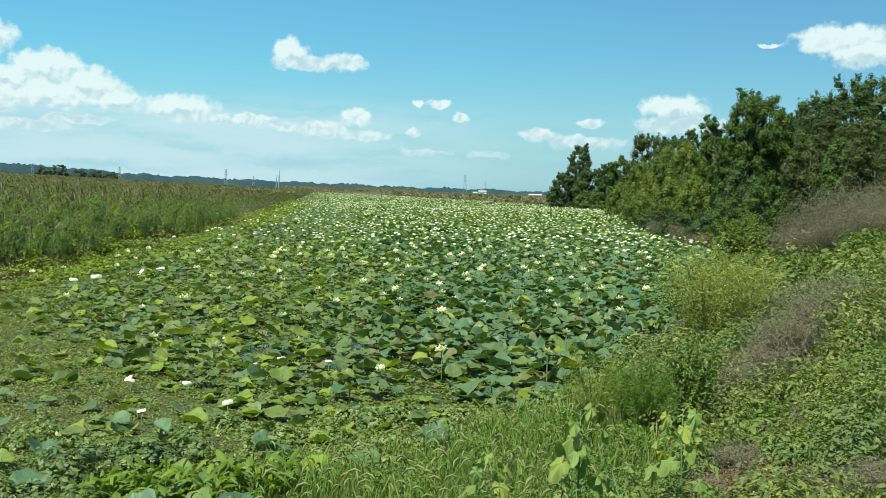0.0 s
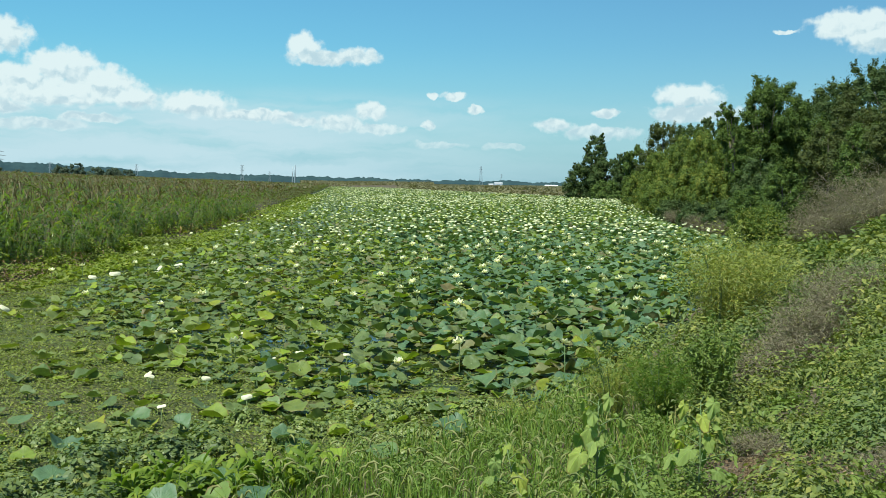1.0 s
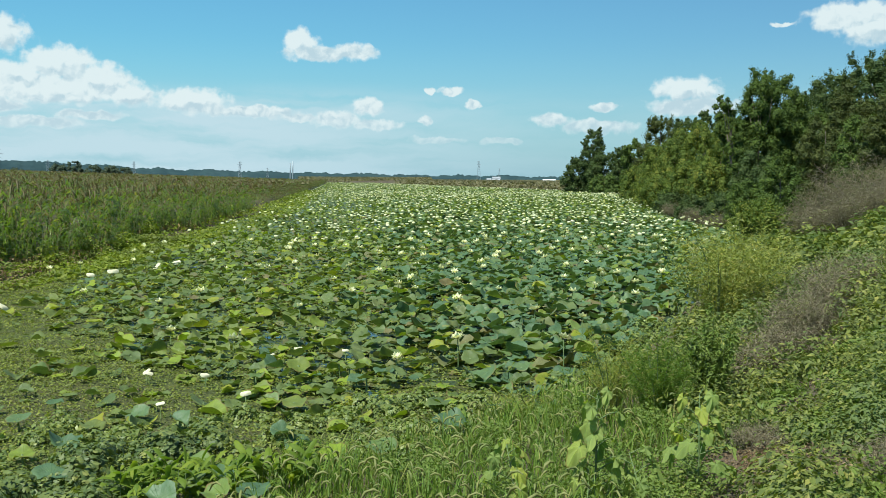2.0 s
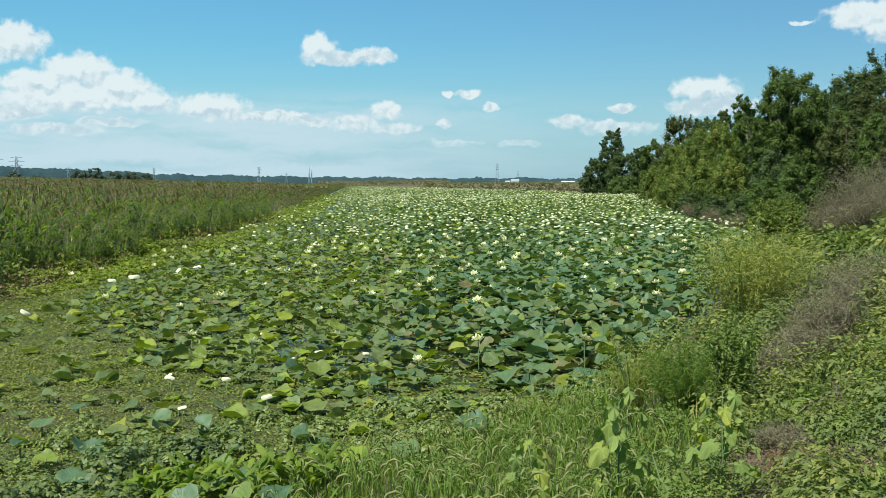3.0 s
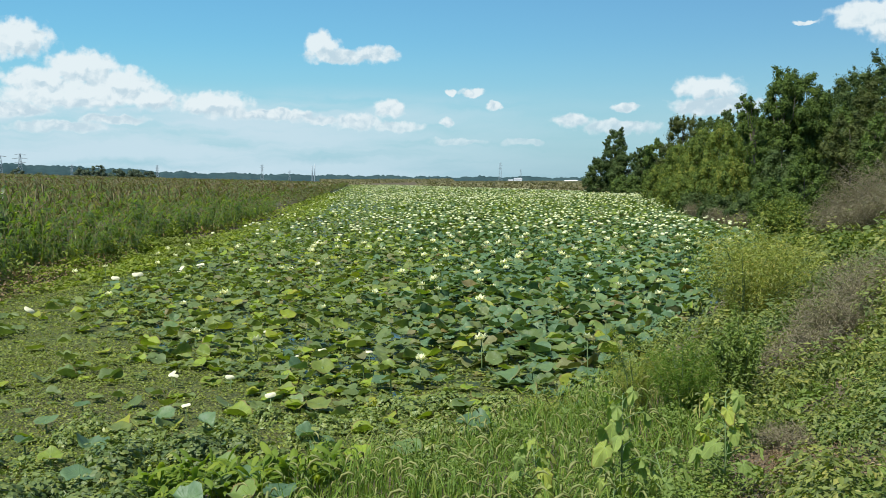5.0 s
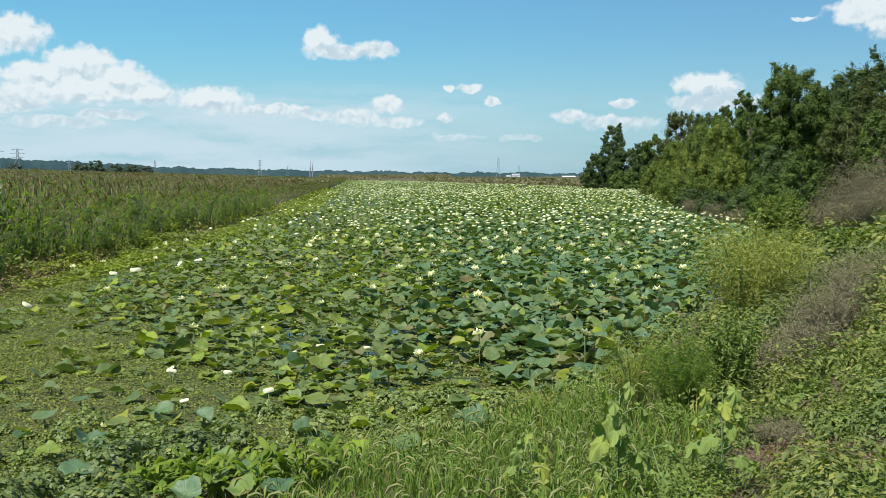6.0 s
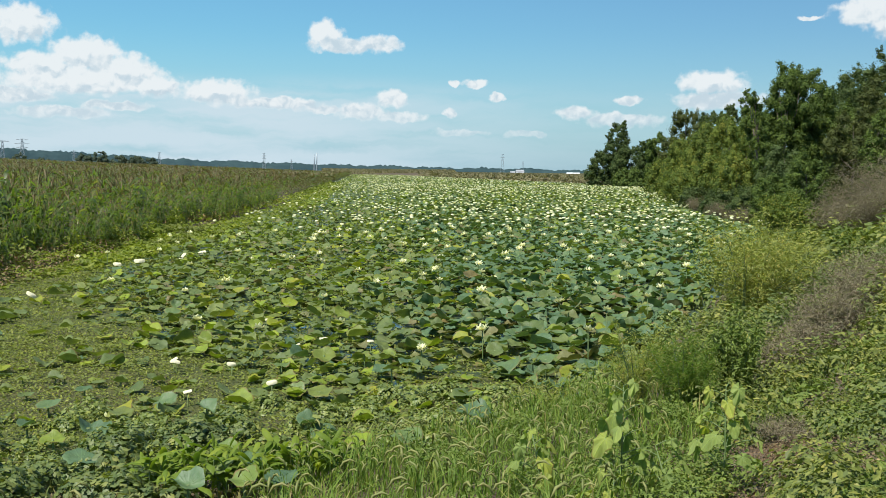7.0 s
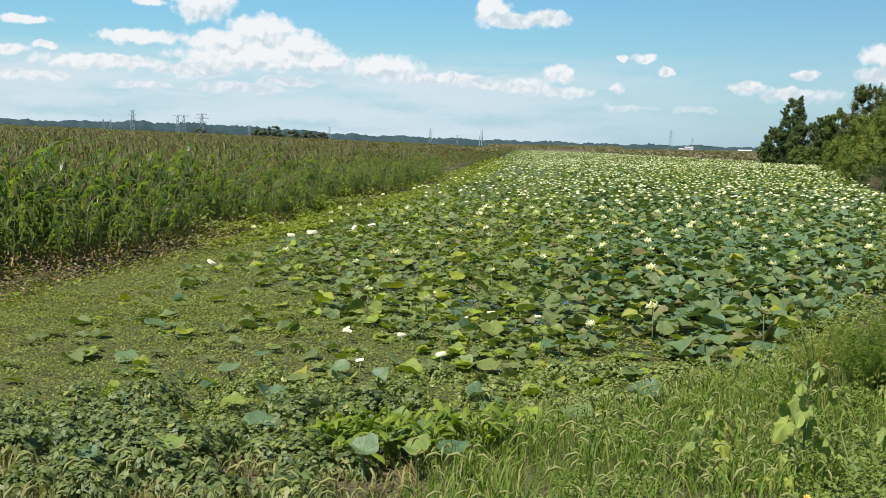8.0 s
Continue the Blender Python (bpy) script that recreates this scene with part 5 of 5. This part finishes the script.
vine_heaps("bank_vines", 340, (1.5, 6.5, 3.6, 9.0), 0.1, 0.3, 0.047, BANK_VINE, "tangle of low green vines over the bank", 61, lambda x, y, s: bank_side(x, y, s) & (np.sin(x * 4.1 + y) * np.cos(y * 3.7) > -0.35), 420, rise=(0.8, 1.7))
vine_heaps("bank_vines", 400, (2.3, 10.0, 8.6, 16.0), 0.18, 0.42, 0.064, BANK_VINE, "mounds of yellow-green vines along the bank", 62, lambda x, y, s: bank_side(x, y, s) & (waves(x, y, 0.8, 2.0) > -0.4), 360, rise=(0.7, 1.6))
vine_heaps("bank_vines", 700, (3.5, 20.0, 15.5, 34.0), 0.3, 0.8, 0.16, BANK_VINE, "bright vines over the bank below the wood", 63, lambda x, y, s: bank_side(x, y, s) & (x < 0.62 * y + 1.0), 190)
vine_heaps("bank_vines", 90, (3.2, 6.2, 9.2, 12.6), 0.1, 0.2, 0.05, BANK_VINE, "green vine shoots creeping over the dead weeds", 67, lambda x, y, s: ~bank_side(x, y, s) & (x > 2.8), 300)
vine_heaps("dark_weeds", 260, (1.2, 5.5, 4.2, 9.5), 0.1, 0.26, 0.06, WEED_DARK, "clumps of dark green leafy weeds on the bank", 64, lambda x, y, s: bank_side(x, y, s), 300)

# bushy weeds at the foot of the western bank, and a low cress-like weed in the shallows
vine_heaps("shore_weed", 460, (-9.5, -2.3, 4.2, 8.0), 0.1, 0.26, 0.062, SHORE, "low bushy weed with rounded green leaves at the shore", 65,
           lambda x, y, s: (s > -0.75) & (s < 2.1) & ~broad_here(x, y) & (np.sin(x * 2.9 + y * 1.7) * np.cos(y * 3.3 - x) > -0.5), 230, ROUND, (0.7, 1.4), "weeds")
vine_heaps("shore_cress", 1500, (-4.2, 4.2, 7.0, 15.5), 0.07, 0.2, 0.05, CRESS, "dense small-leaved green weed in the shallows", 66,
           lambda x, y, s: (s > np.where(x < 0.4, -1.7, -0.35) - 0.5 * np.where(x < 0.4, waves(x, y, 0.8), 0)) & (s < 0.25) & ((x > 0.4) | (y < 10)) & ~broad_here(x, y) & (np.sin(x * 5.1 + y * 2.3) * np.cos(y * 6.1 - x * 1.2) > -0.6), 100, ROUND, (0.6, 1.25), "weeds")

# litter and dead stems where the bank is bare
x, y = scatter_ground(42000, 1.7, 6.5, 3.2, 12.0, lambda x, y, s: (s > 0.5) & ((y < 7.6) | (rng.random(len(x)) < 0.3)) & ((rng.random(len(x)) < smooth(waves(x, y, 0.9, 7.0), 0.75, -0.2) + 0.25) | bare_patch(x, y)))
heap = 0.1 * np.maximum(0, waves(x, y, 0.3, 2.0)) + 0.03
leaf_carpet("leaf_litter", x, y, ground_z(x, y) + heap * rng.random(len(x)), rng.uniform(0.012, 0.045, len(x)), 1.3, LITTER, "brown litter of dead leaves and stems on the bank", "litter")
dry = Form()
tube(dry, [(-0.5, 0, 0), (-0.15, 0.04, 0.06), (0.2, -0.03, 0.08), (0.5, 0.02, 0.02)], [0.012, 0.012, 0.01, 0.004], 3, 0, False)
x, y = scatter_ground(2600, 1.7, 5.5, 3.4, 9.5, lambda x, y, s: (s > 0.5) & (waves(x, y, 0.9, 7.0) < 0.45))
n = len(x)
tagged(new("dead_stems", fill("dead_stems", [sown(dry, np.stack([x, y, ground_z(x, y) + 0.02 + 0.08 * rng.random(n)], -1), turns(rng.uniform(0, 6.28, n), np.abs(rng.normal(0, 0.3, n)), rng.uniform(0, 6.28, n)), rng.uniform(0.07, 0.2, n))], [TWIG])), "thin dry stems lying on the bare bank", "litter", kind="stuff")
# small weeds coming up through the litter
x, y = scatter_ground(30000, 0.9, 5.5, 3.4, 8.2, lambda x, y, s: (s > 0.4) & (waves(x, y, 0.45, 5.0) > 0.28) & ~(bare_patch(x, y) & (rng.random(len(x)) < 0.8)))
leaf_carpet("low_weeds", x, y, ground_z(x, y) + (0.04 + 0.2 * np.maximum(0, waves(x, y, 0.45, 5.0))) * rng.random(len(x)) ** 0.5, rng.uniform(0.025, 0.06, len(x)), 1.1, BANK_VINE, "small leafy weeds growing through the litter", "weeds")
# leafy weeds in among the grass
x, y = scatter_ground(60000, -0.6, 2.6, 4.4, 9.0, lambda x, y, s: (s > 0.1) & ((waves(x, y, 0.5, 8.0) > 0.12) | (np.hypot(x - 1.6, y - 6.2) < 0.75)) & ~bare_patch(x, y))
leaf_carpet("grass_weeds", x, y, ground_z(x, y) + 0.36 * rng.random(len(x)) ** 0.8 * (0.45 + 0.55 * np.maximum(0, waves(x, y, 0.5, 8.0))), rng.uniform(0.02, 0.05, len(x)), 1.2, WEED_DARK, "small green leafy weeds among the bank grass", "weeds")

# grass
def blade_form(seed, bendy):
    r = np.random.default_rng(seed)
    f = Form()
    ribbon(f, [(0, 0, 0), (0.05 * bendy, 0, 0.45), (0.2 * bendy, 0, 0.8), (0.45 * bendy, 0, 0.93)], (0.012, 0.014, 0.01, 0.001), side=(0, 1, 0))
    return f


def grass_patch(name, n, x0, x1, y0, y1, keep, h0, h1, wide_by, mat, label):
    x, y = scatter_ground(n, x0, x1, y0, y1, keep)
    n = len(x)
    h = rng.uniform(h0, h1, n) * (1 + 0.35 * waves(x, y, 0.5, 1.0))
    p = np.stack([x, y, np.maximum(ground_z(x, y), -0.05) - 0.02], -1)
    pick = rng.integers(0, 3, n)
    R = turns(rng.uniform(0, 6.28, n), np.abs(rng.normal(0, 0.22, n)), rng.uniform(0, 6.28, n))
    sc = np.stack([h, h * wide_by, h], -1)
    return tagged(new(name, fill(name, [sown(blade_form(i, 0.5 + 0.6 * i), p[pick == i], R[pick == i], sc[pick == i]) for i in range(3)], [mat], False)), label, "grass", kind="stuff")


grass_patch("bank_grass", 34000, -9, 3.2, 3.0, 11.5, lambda x, y, s: (s > -0.25 - 0.15 * rng.random(len(x))) & (s < 5.0) & (y > 3.4 + 0.8 * waves(x, y, 0.6, 2.0)) & (x < 0.33 * y - 0.3 - 0.8 * smooth(-y, -7.3, -6.7) + 0.5 * rng.random(len(x))) & (x > -1.5), 0.14, 0.42, 1.0, GRASS, "tall green bank grass in tufts")
grass_patch("slope_grass", 9000, 1.0, 9, 3.0, 14, lambda x, y, s: (s > 0.1) & (waves(x, y, 0.9, 3.0) > 0.1) & ~bare_patch(x, y), 0.1, 0.25, 1.3, GRASS, "short green grass between the vines")


grass_patch("dry_grass", 9000, -8, -0.9, 3.6, 6.6, lambda x, y, s: (s > 0.9 + 0.5 * waves(x, y, 0.7, 1.0)) & (waves(x, y, 0.45, 4.0) > -0.5), 0.06, 0.18, 3.6, STRAW, "thin pale dry grass at the foot of the bank")

# thin short grass where the bank is walked on
grass_patch("trodden_grass", 9000, -7, 6.5, -4, 5.0, lambda x, y, s: (s > 1.5) & (waves(x, y, 0.7, 2.0) > -0.6), 0.07, 0.2, 2.6, GRASS, "short trodden grass on top of the bank")


def foxtail(seed):
    r = np.random.default_rng(seed)
    f = Form()
    a = r.uniform(0, 6.28)
    d = Vector((math.cos(a), math.sin(a), 0))
    pts = [Vector((0, 0, 0)), d * 0.03 + Vector((0, 0, 0.6)), d * 0.1 + Vector((0, 0, 0.92)), d * 0.17 + Vector((0, 0, 1.0))]
    tube(f, pts, [0.004, 0.003, 0.002, 0.002], 3, 0, False)
    head = [pts[-1], d * 0.25 + Vector((0, 0, 1.03)), d * 0.34 + Vector((0, 0, 0.99)), d * 0.4 + Vector((0, 0, 0.88))]
    tube(f, head, [0.008, 0.019, 0.02, 0.006], 6, 1)
    return f


x, y = scatter_ground(1900, -8, 2.6, 3.6, 9.5, lambda x, y, s: (s > 0.0) & (s < 4.0) & (x < 0.3 * y - 0.6) & ((s > 2.4) | (x > -1.6)))
pick = rng.integers(0, 5, len(x))
h = rng.uniform(0.25, 0.5, len(x))
p = np.stack([x, y, ground_z(x, y) - 0.02], -1)
R = turns(rng.uniform(0, 6.28, len(x)), np.abs(rng.normal(0, 0.15, len(x))), rng.uniform(0, 6.28, len(x)))
tagged(new("foxtail_grass", fill("foxtail_grass", [sown(foxtail(i), p[pick == i], R[pick == i], h[pick == i]) for i in range(5)], [GRASS, SEED])), "nodding foxtail seed heads over the bank grass", "grass", kind="stuff")


def shrub(x, y, h, spread, mat, label, seed, stems=26, leaves=5000, leaf=0.05, name="shrub", category="shrub", stem_mat=None, slender=0.4, foot=0.1, upright=0.6, tight=0.16):
    """Many stems from one foot, set with small leaves."""
    r = np.random.default_rng(seed)
    z0 = float(np.maximum(ground_z(np.array([x]), np.array([y]))[0], -0.1))
    thing = tagged(new(name), label, category)
    thing.matrix_basis = spot(x, y, z0 - 0.03)
    L, D = [], []
    for i in range(stems):
        a, q = r.uniform(0, 6.28), r.uniform(0.1, 1) ** 0.6
        hh = h * r.uniform(0.55, 1.0) * (1 - 0.3 * q)
        end = Vector((spread * q * math.cos(a), spread * q * math.sin(a), hh))
        start = Vector((0.2 * spread * math.cos(a) * q, 0.2 * spread * math.sin(a) * q, 0))
        mid = start.lerp(end, 0.5) + Vector((-0.1 * spread * math.cos(a), -0.1 * spread * math.sin(a), 0.06 * h))
        g = Form()
        tube(g, [start, mid, end], [0.006 * h + 0.002, 0.005 * h, 0.0012], 4, 0, False)
        if i < 14:
            part("stem", mesh_of("stem", g, [stem_mat or STALK]), thing)
        m = leaves // stems
        u = r.uniform(foot, 1, m)
        for uu in u:
            p = start.lerp(mid, uu * 2) if uu < 0.5 else mid.lerp(end, uu * 2 - 1)
            off = Vector(r.normal(0, 1, 3)) * spread * tight * (1.1 - 0.6 * uu)
            L.append(p + off)
            D.append(off.normalized() + Vector((0, 0, upright)))
    L, D = np.array(L), np.array(D)
    L[:, 2] = np.maximum(L[:, 2], 0.02)
    D /= np.linalg.norm(D, axis=1)[:, None]
    n = len(L)
    R = turns(r.uniform(0, 6.28, n), r.uniform(0.1, 1.25, n), np.arctan2(D[:, 1], D[:, 0]) + r.normal(0, 0.9, n))
    s = leaf * r.uniform(0.6, 1.3, n)
    part("foliage", fill("foliage", [sown(BIT, L * np.array([1, 1 / DEEP, 1]), R, np.stack([s * slender * 2, s, s], -1))], [mat], False), thing)
    return thing


shrub(4.5, 14.2, 2.3, 1.15, WEED, "feathery yellow-green shrub at the water's edge", 11, 70, 11000, 0.07, slender=0.25, tight=0.1)
shrub(5.3, 15.2, 2.2, 1.1, WEED, "feathery yellow-green shrub behind the first", 12, 60, 9000, 0.07, slender=0.25, tight=0.1)
shrub(2.65, 8.5, 1.3, 0.3, WEED_DARK, "dense dark green upright weed on the bank", 13, 34, 5000, 0.06, slender=0.3, name="weed_bush", category="weed")
shrub(1.7, 8.9, 1.3, 0.5, WEED, "airy tall weed with tiny yellowish leaves", 14, 80, 4200, 0.05, slender=0.14, tight=0.08, upright=1.4, name="tall_weed", category="weed")
shrub(2.05, 8.3, 1.15, 0.42, GRASS, "fine-leaved green weed tuft on the bank", 15, 90, 4600, 0.075, slender=0.1, tight=0.07, upright=1.6, name="tall_weed", category="weed")
shrub(0.75, 9.2, 0.6, 0.45, WEED, "low airy weed leaning over the lotus", 16, 30, 1500, 0.045, slender=0.2, name="tall_weed", category="weed")
# dead brush
for i, (a, d, h, sp) in enumerate(((22.7, 31, 1.8, 1.0), (24.0, 31, 2.3, 1.4), (25.8, 30, 2.4, 1.6), (27.6, 29, 2.4, 1.7), (23.0, 26, 1.3, 0.9), (29.6, 28, 2.3, 1.7), (24.8, 25.5, 1.4, 1.1), (26.8, 25, 1.5, 1.2), (28.9, 24.5, 1.5, 1.2), (15.9, 51, 1.5, 1.0), (17.2, 46, 1.4, 0.9), (14.6, 60, 1.6, 1.1))):
    x, y = at_view(a, d)
    shrub(x, y, h, sp, DEAD, "dead brown brush of fine leafless twigs", 30 + i, 60, 7000, 0.11, name="dead_brush", category="brush", stem_mat=TWIG, slender=0.12)
for i, (x, y, h, sp) in enumerate(((3.5, 9.5, 0.5, 0.4), (4.0, 10.0, 0.65, 0.55), (4.5, 10.6, 0.8, 0.7), (5.15, 11.4, 0.85, 0.8), (5.9, 12.3, 0.85, 0.85), (2.55, 6.85, 0.26, 0.32), (2.4, 6.2, 0.2, 0.36), (2.35, 5.65, 0.16, 0.34), (2.9, 5.3, 0.18, 0.36))):
    shrub(x, y, h, sp, DEAD if i != 6 else LITTER, "low mound of dead brown weeds on the bank", 40 + i, 50, 7000, 0.06 if i < 5 else 0.035, name="dead_weeds", category="weeds", stem_mat=TWIG, slender=0.15)
for i, (a, d, h, sp) in enumerate(((20.6, 34, 2.0, 1.0), (21.4, 31, 1.6, 0.8), (19.8, 39, 2.4, 1.2), (21.6, 26, 0.9, 0.8), (28, 21, 0.6, 1.0), (24.5, 20.5, 0.6, 0.9))):
    x, y = at_view(a, d)
    shrub(x, y, h, sp, VINE, "green bush at the edge of the bank", 50 + i, 36, 8000, 0.11, name="bush", category="bush", slender=0.5)


# mallow plants with large drooping heart-shaped leaves
def mallow_leaf(seed):
    """A heart with a drawn-out tip and a shallowly toothed, wavy rim, hung from its notch."""
    r = np.random.default_rng(seed)
    f, n = Form(), 33
    v, uv = [(0, 0, 0.0)], [(0, 0)]
    ph, droop = r.uniform(0, 6), r.uniform(0.35, 0.6)
    for ring in (0.5, 1.0):
        for j in range(n):
            a = -2.75 + 5.5 * j / (n - 1)
            q = (0.52 + 0.12 * math.cos(a) + 0.42 * math.exp(-(a / 0.42) ** 2) + 0.1 * math.exp(-((abs(a) - 1.1) / 0.25) ** 2) + (0.03 if j % 2 else 0.0)) * ring
            z = -droop * q * q + 0.15 * q * math.cos(7 * a) + 0.1 * ring ** 2 * math.sin(3 * a + ph) + 0.2 * q * abs(math.sin(a)) * (seed % 2)
            v.append((q * math.cos(a), q * 0.85 * math.sin(a), z))
            uv.append((ring * math.sin(a), ring * math.cos(a)))
    faces = [(0, j, j + 1) for j in range(1, n)] + [(j, n + j, n + j + 1, j + 1) for j in range(1, n)]
    return f.add(v, faces, 0, uv)


mallow_me = [mesh_of("leaf", mallow_leaf(i), [MALLOW]) for i in range(6)]


def mallow(x, y, h, leaves, seed):
    r = np.random.default_rng(seed)
    z0 = float(ground_z(np.array([x]), np.array([y]))[0])
    thing = tagged(new("mallow_plant"), "leafy plant with large pale green drooping heart-shaped leaves", "plant", "mallow plants on the bank")
    thing.matrix_basis = spot(x, y, z0 - 0.03)
    g = Form()
    sway = r.normal(0, 0.04, 2)
    tube(g, [(0, 0, 0), (sway[0], sway[1], h * 0.6), (sway[0] * 2.2, sway[1] * 2.2, h)], [0.009, 0.006, 0.003], 5)
    part("stem", mesh_of("stem", g, [STALK]), thing)
    for i in range(leaves):
        u = 0.25 + 0.75 * i / (leaves - 1)
        a = i * 2.4 + r.normal(0, 0.4)
        out = (0.24 - 0.14 * u) * r.uniform(0.7, 1.25)
        s = (0.13 if u < 0.75 else 0.25 - 0.145 * u) * r.uniform(0.6, 1.1)
        c = Vector((sway[0] * 2.2 * u, sway[1] * 2.2 * u, h * u))
        e = c + Vector((out * math.cos(a), out * math.sin(a), 0.35 * out))
        g = Form()
        tube(g, [c, c.lerp(e, 0.6) + Vector((0, 0, 0.012)), e], [0.004, 0.0035, 0.003], 4, 0, False)
        petiole = part("petiole", mesh_of("petiole", g, [STALK]), thing)
        m = Matrix.Translation(e) @ Matrix.Rotation(a + r.normal(0, 0.5), 4, "Z") @ Matrix.Rotation(r.uniform(0.3, 1.25), 4, "Y") @ Matrix.Rotation(r.normal(0, 0.35), 4, "X") @ Matrix.Diagonal((s, s * r.uniform(0.8, 1.05), s, 1))
        part("leaf", mallow_me[i % 6], petiole, at=m)
    return thing


for i, (x, y, h, nl) in enumerate(((1.0, 5.75, 0.9, 19), (1.72, 5.75, 0.76, 20), (0.45, 5.6, 0.58, 11), (1.3, 5.55, 0.45, 6), (0.86, 5.3, 0.36, 5))):
    mallow(x, y, h, nl, 70 + i)


# upright broad leaves in the shallows
def broad_leaf():
    f = Form()
    ribbon(f, [(0, 0, 0), (0.06, 0, 0.35), (0.18, 0.03, 0.68), (0.36, 0.05, 0.86), (0.55, 0.06, 0.9)], (0.02, 0.13, 0.16, 0.09, 0.006), side=(0, 1, 0.15), fold=0.4)
    return f


broad_me = mesh_of("leaf", broad_leaf(), [SAGIT])
x, y = scatter_ground(4000, -4.2, 0.2, 5.4, 8.2, lambda x, y, s: broad_here(x, y))
for i in range(70):
    thing = tagged(new("broadleaf_plant"), "bright green upright broad-leaved shore plant", "plant", "broad-leaved plants at the shore")
    thing.matrix_basis = spot(x[i], y[i], max(0.0, float(ground_z(x[i:i + 1], y[i:i + 1])[0])) - 0.02)
    tall = rng.uniform(0.2, 0.38)
    g = Form()
    tube(g, [(0, 0, 0), (0.01, 0, tall)], [0.006, 0.003], 4, 0, False)
    stem = part("stem", mesh_of("stem", g, [STALK]), thing)
    for j in range(7):
        s = rng.uniform(0.12, 0.22)
        part("leaf", broad_me, stem, at=Matrix.Translation((0.01 * j / 7, 0, tall * (0.25 + 0.75 * j / 6))) @ Matrix.Rotation(rng.uniform(0, 6.28), 4, "Z") @ Matrix.Rotation(rng.uniform(0.0, 1.4), 4, "Y") @ Matrix.Rotation(rng.normal(0, 0.3), 4, "X") @ Matrix.Diagonal((s, s * rng.uniform(0.7, 1.2), s, 1)))


# one orange bloom low in the bank grass
def orange_bloom(x, y):
    z0 = float(ground_z(np.array([x]), np.array([y]))[0])
    thing = tagged(new("orange_flower"), "small orange flower low in the bank grass", "flower")
    thing.matrix_basis = spot(x, y, z0 - 0.02)
    g = Form()
    tube(g, [(0, 0, 0), (0.01, 0, 0.12), (0, -0.02, 0.24)], [0.005, 0.004, 0.003], 5)
    stem = part("stem", mesh_of("stem", g, [STALK]), thing)
    for j in range(7):
        part("petal", orange_petal, stem, at=Matrix.Translation((0, -0.02, 0.24)) @ Matrix.Rotation(0.7, 4, "X") @ Matrix.Rotation(j * 0.9, 4, "Z") @ Matrix.Diagonal((0.022, 0.022, 0.022, 1)))


ORANGE = plain_material("orange petal", (0.75, 0.3, 0.03), (0.85, 0.42, 0.05), 40.0, 0.6)
orange_petal = mesh_of("petal", petal_form(1.0, 0.36, 0.3), [ORANGE])
orange_bloom(0.86, 4.85)
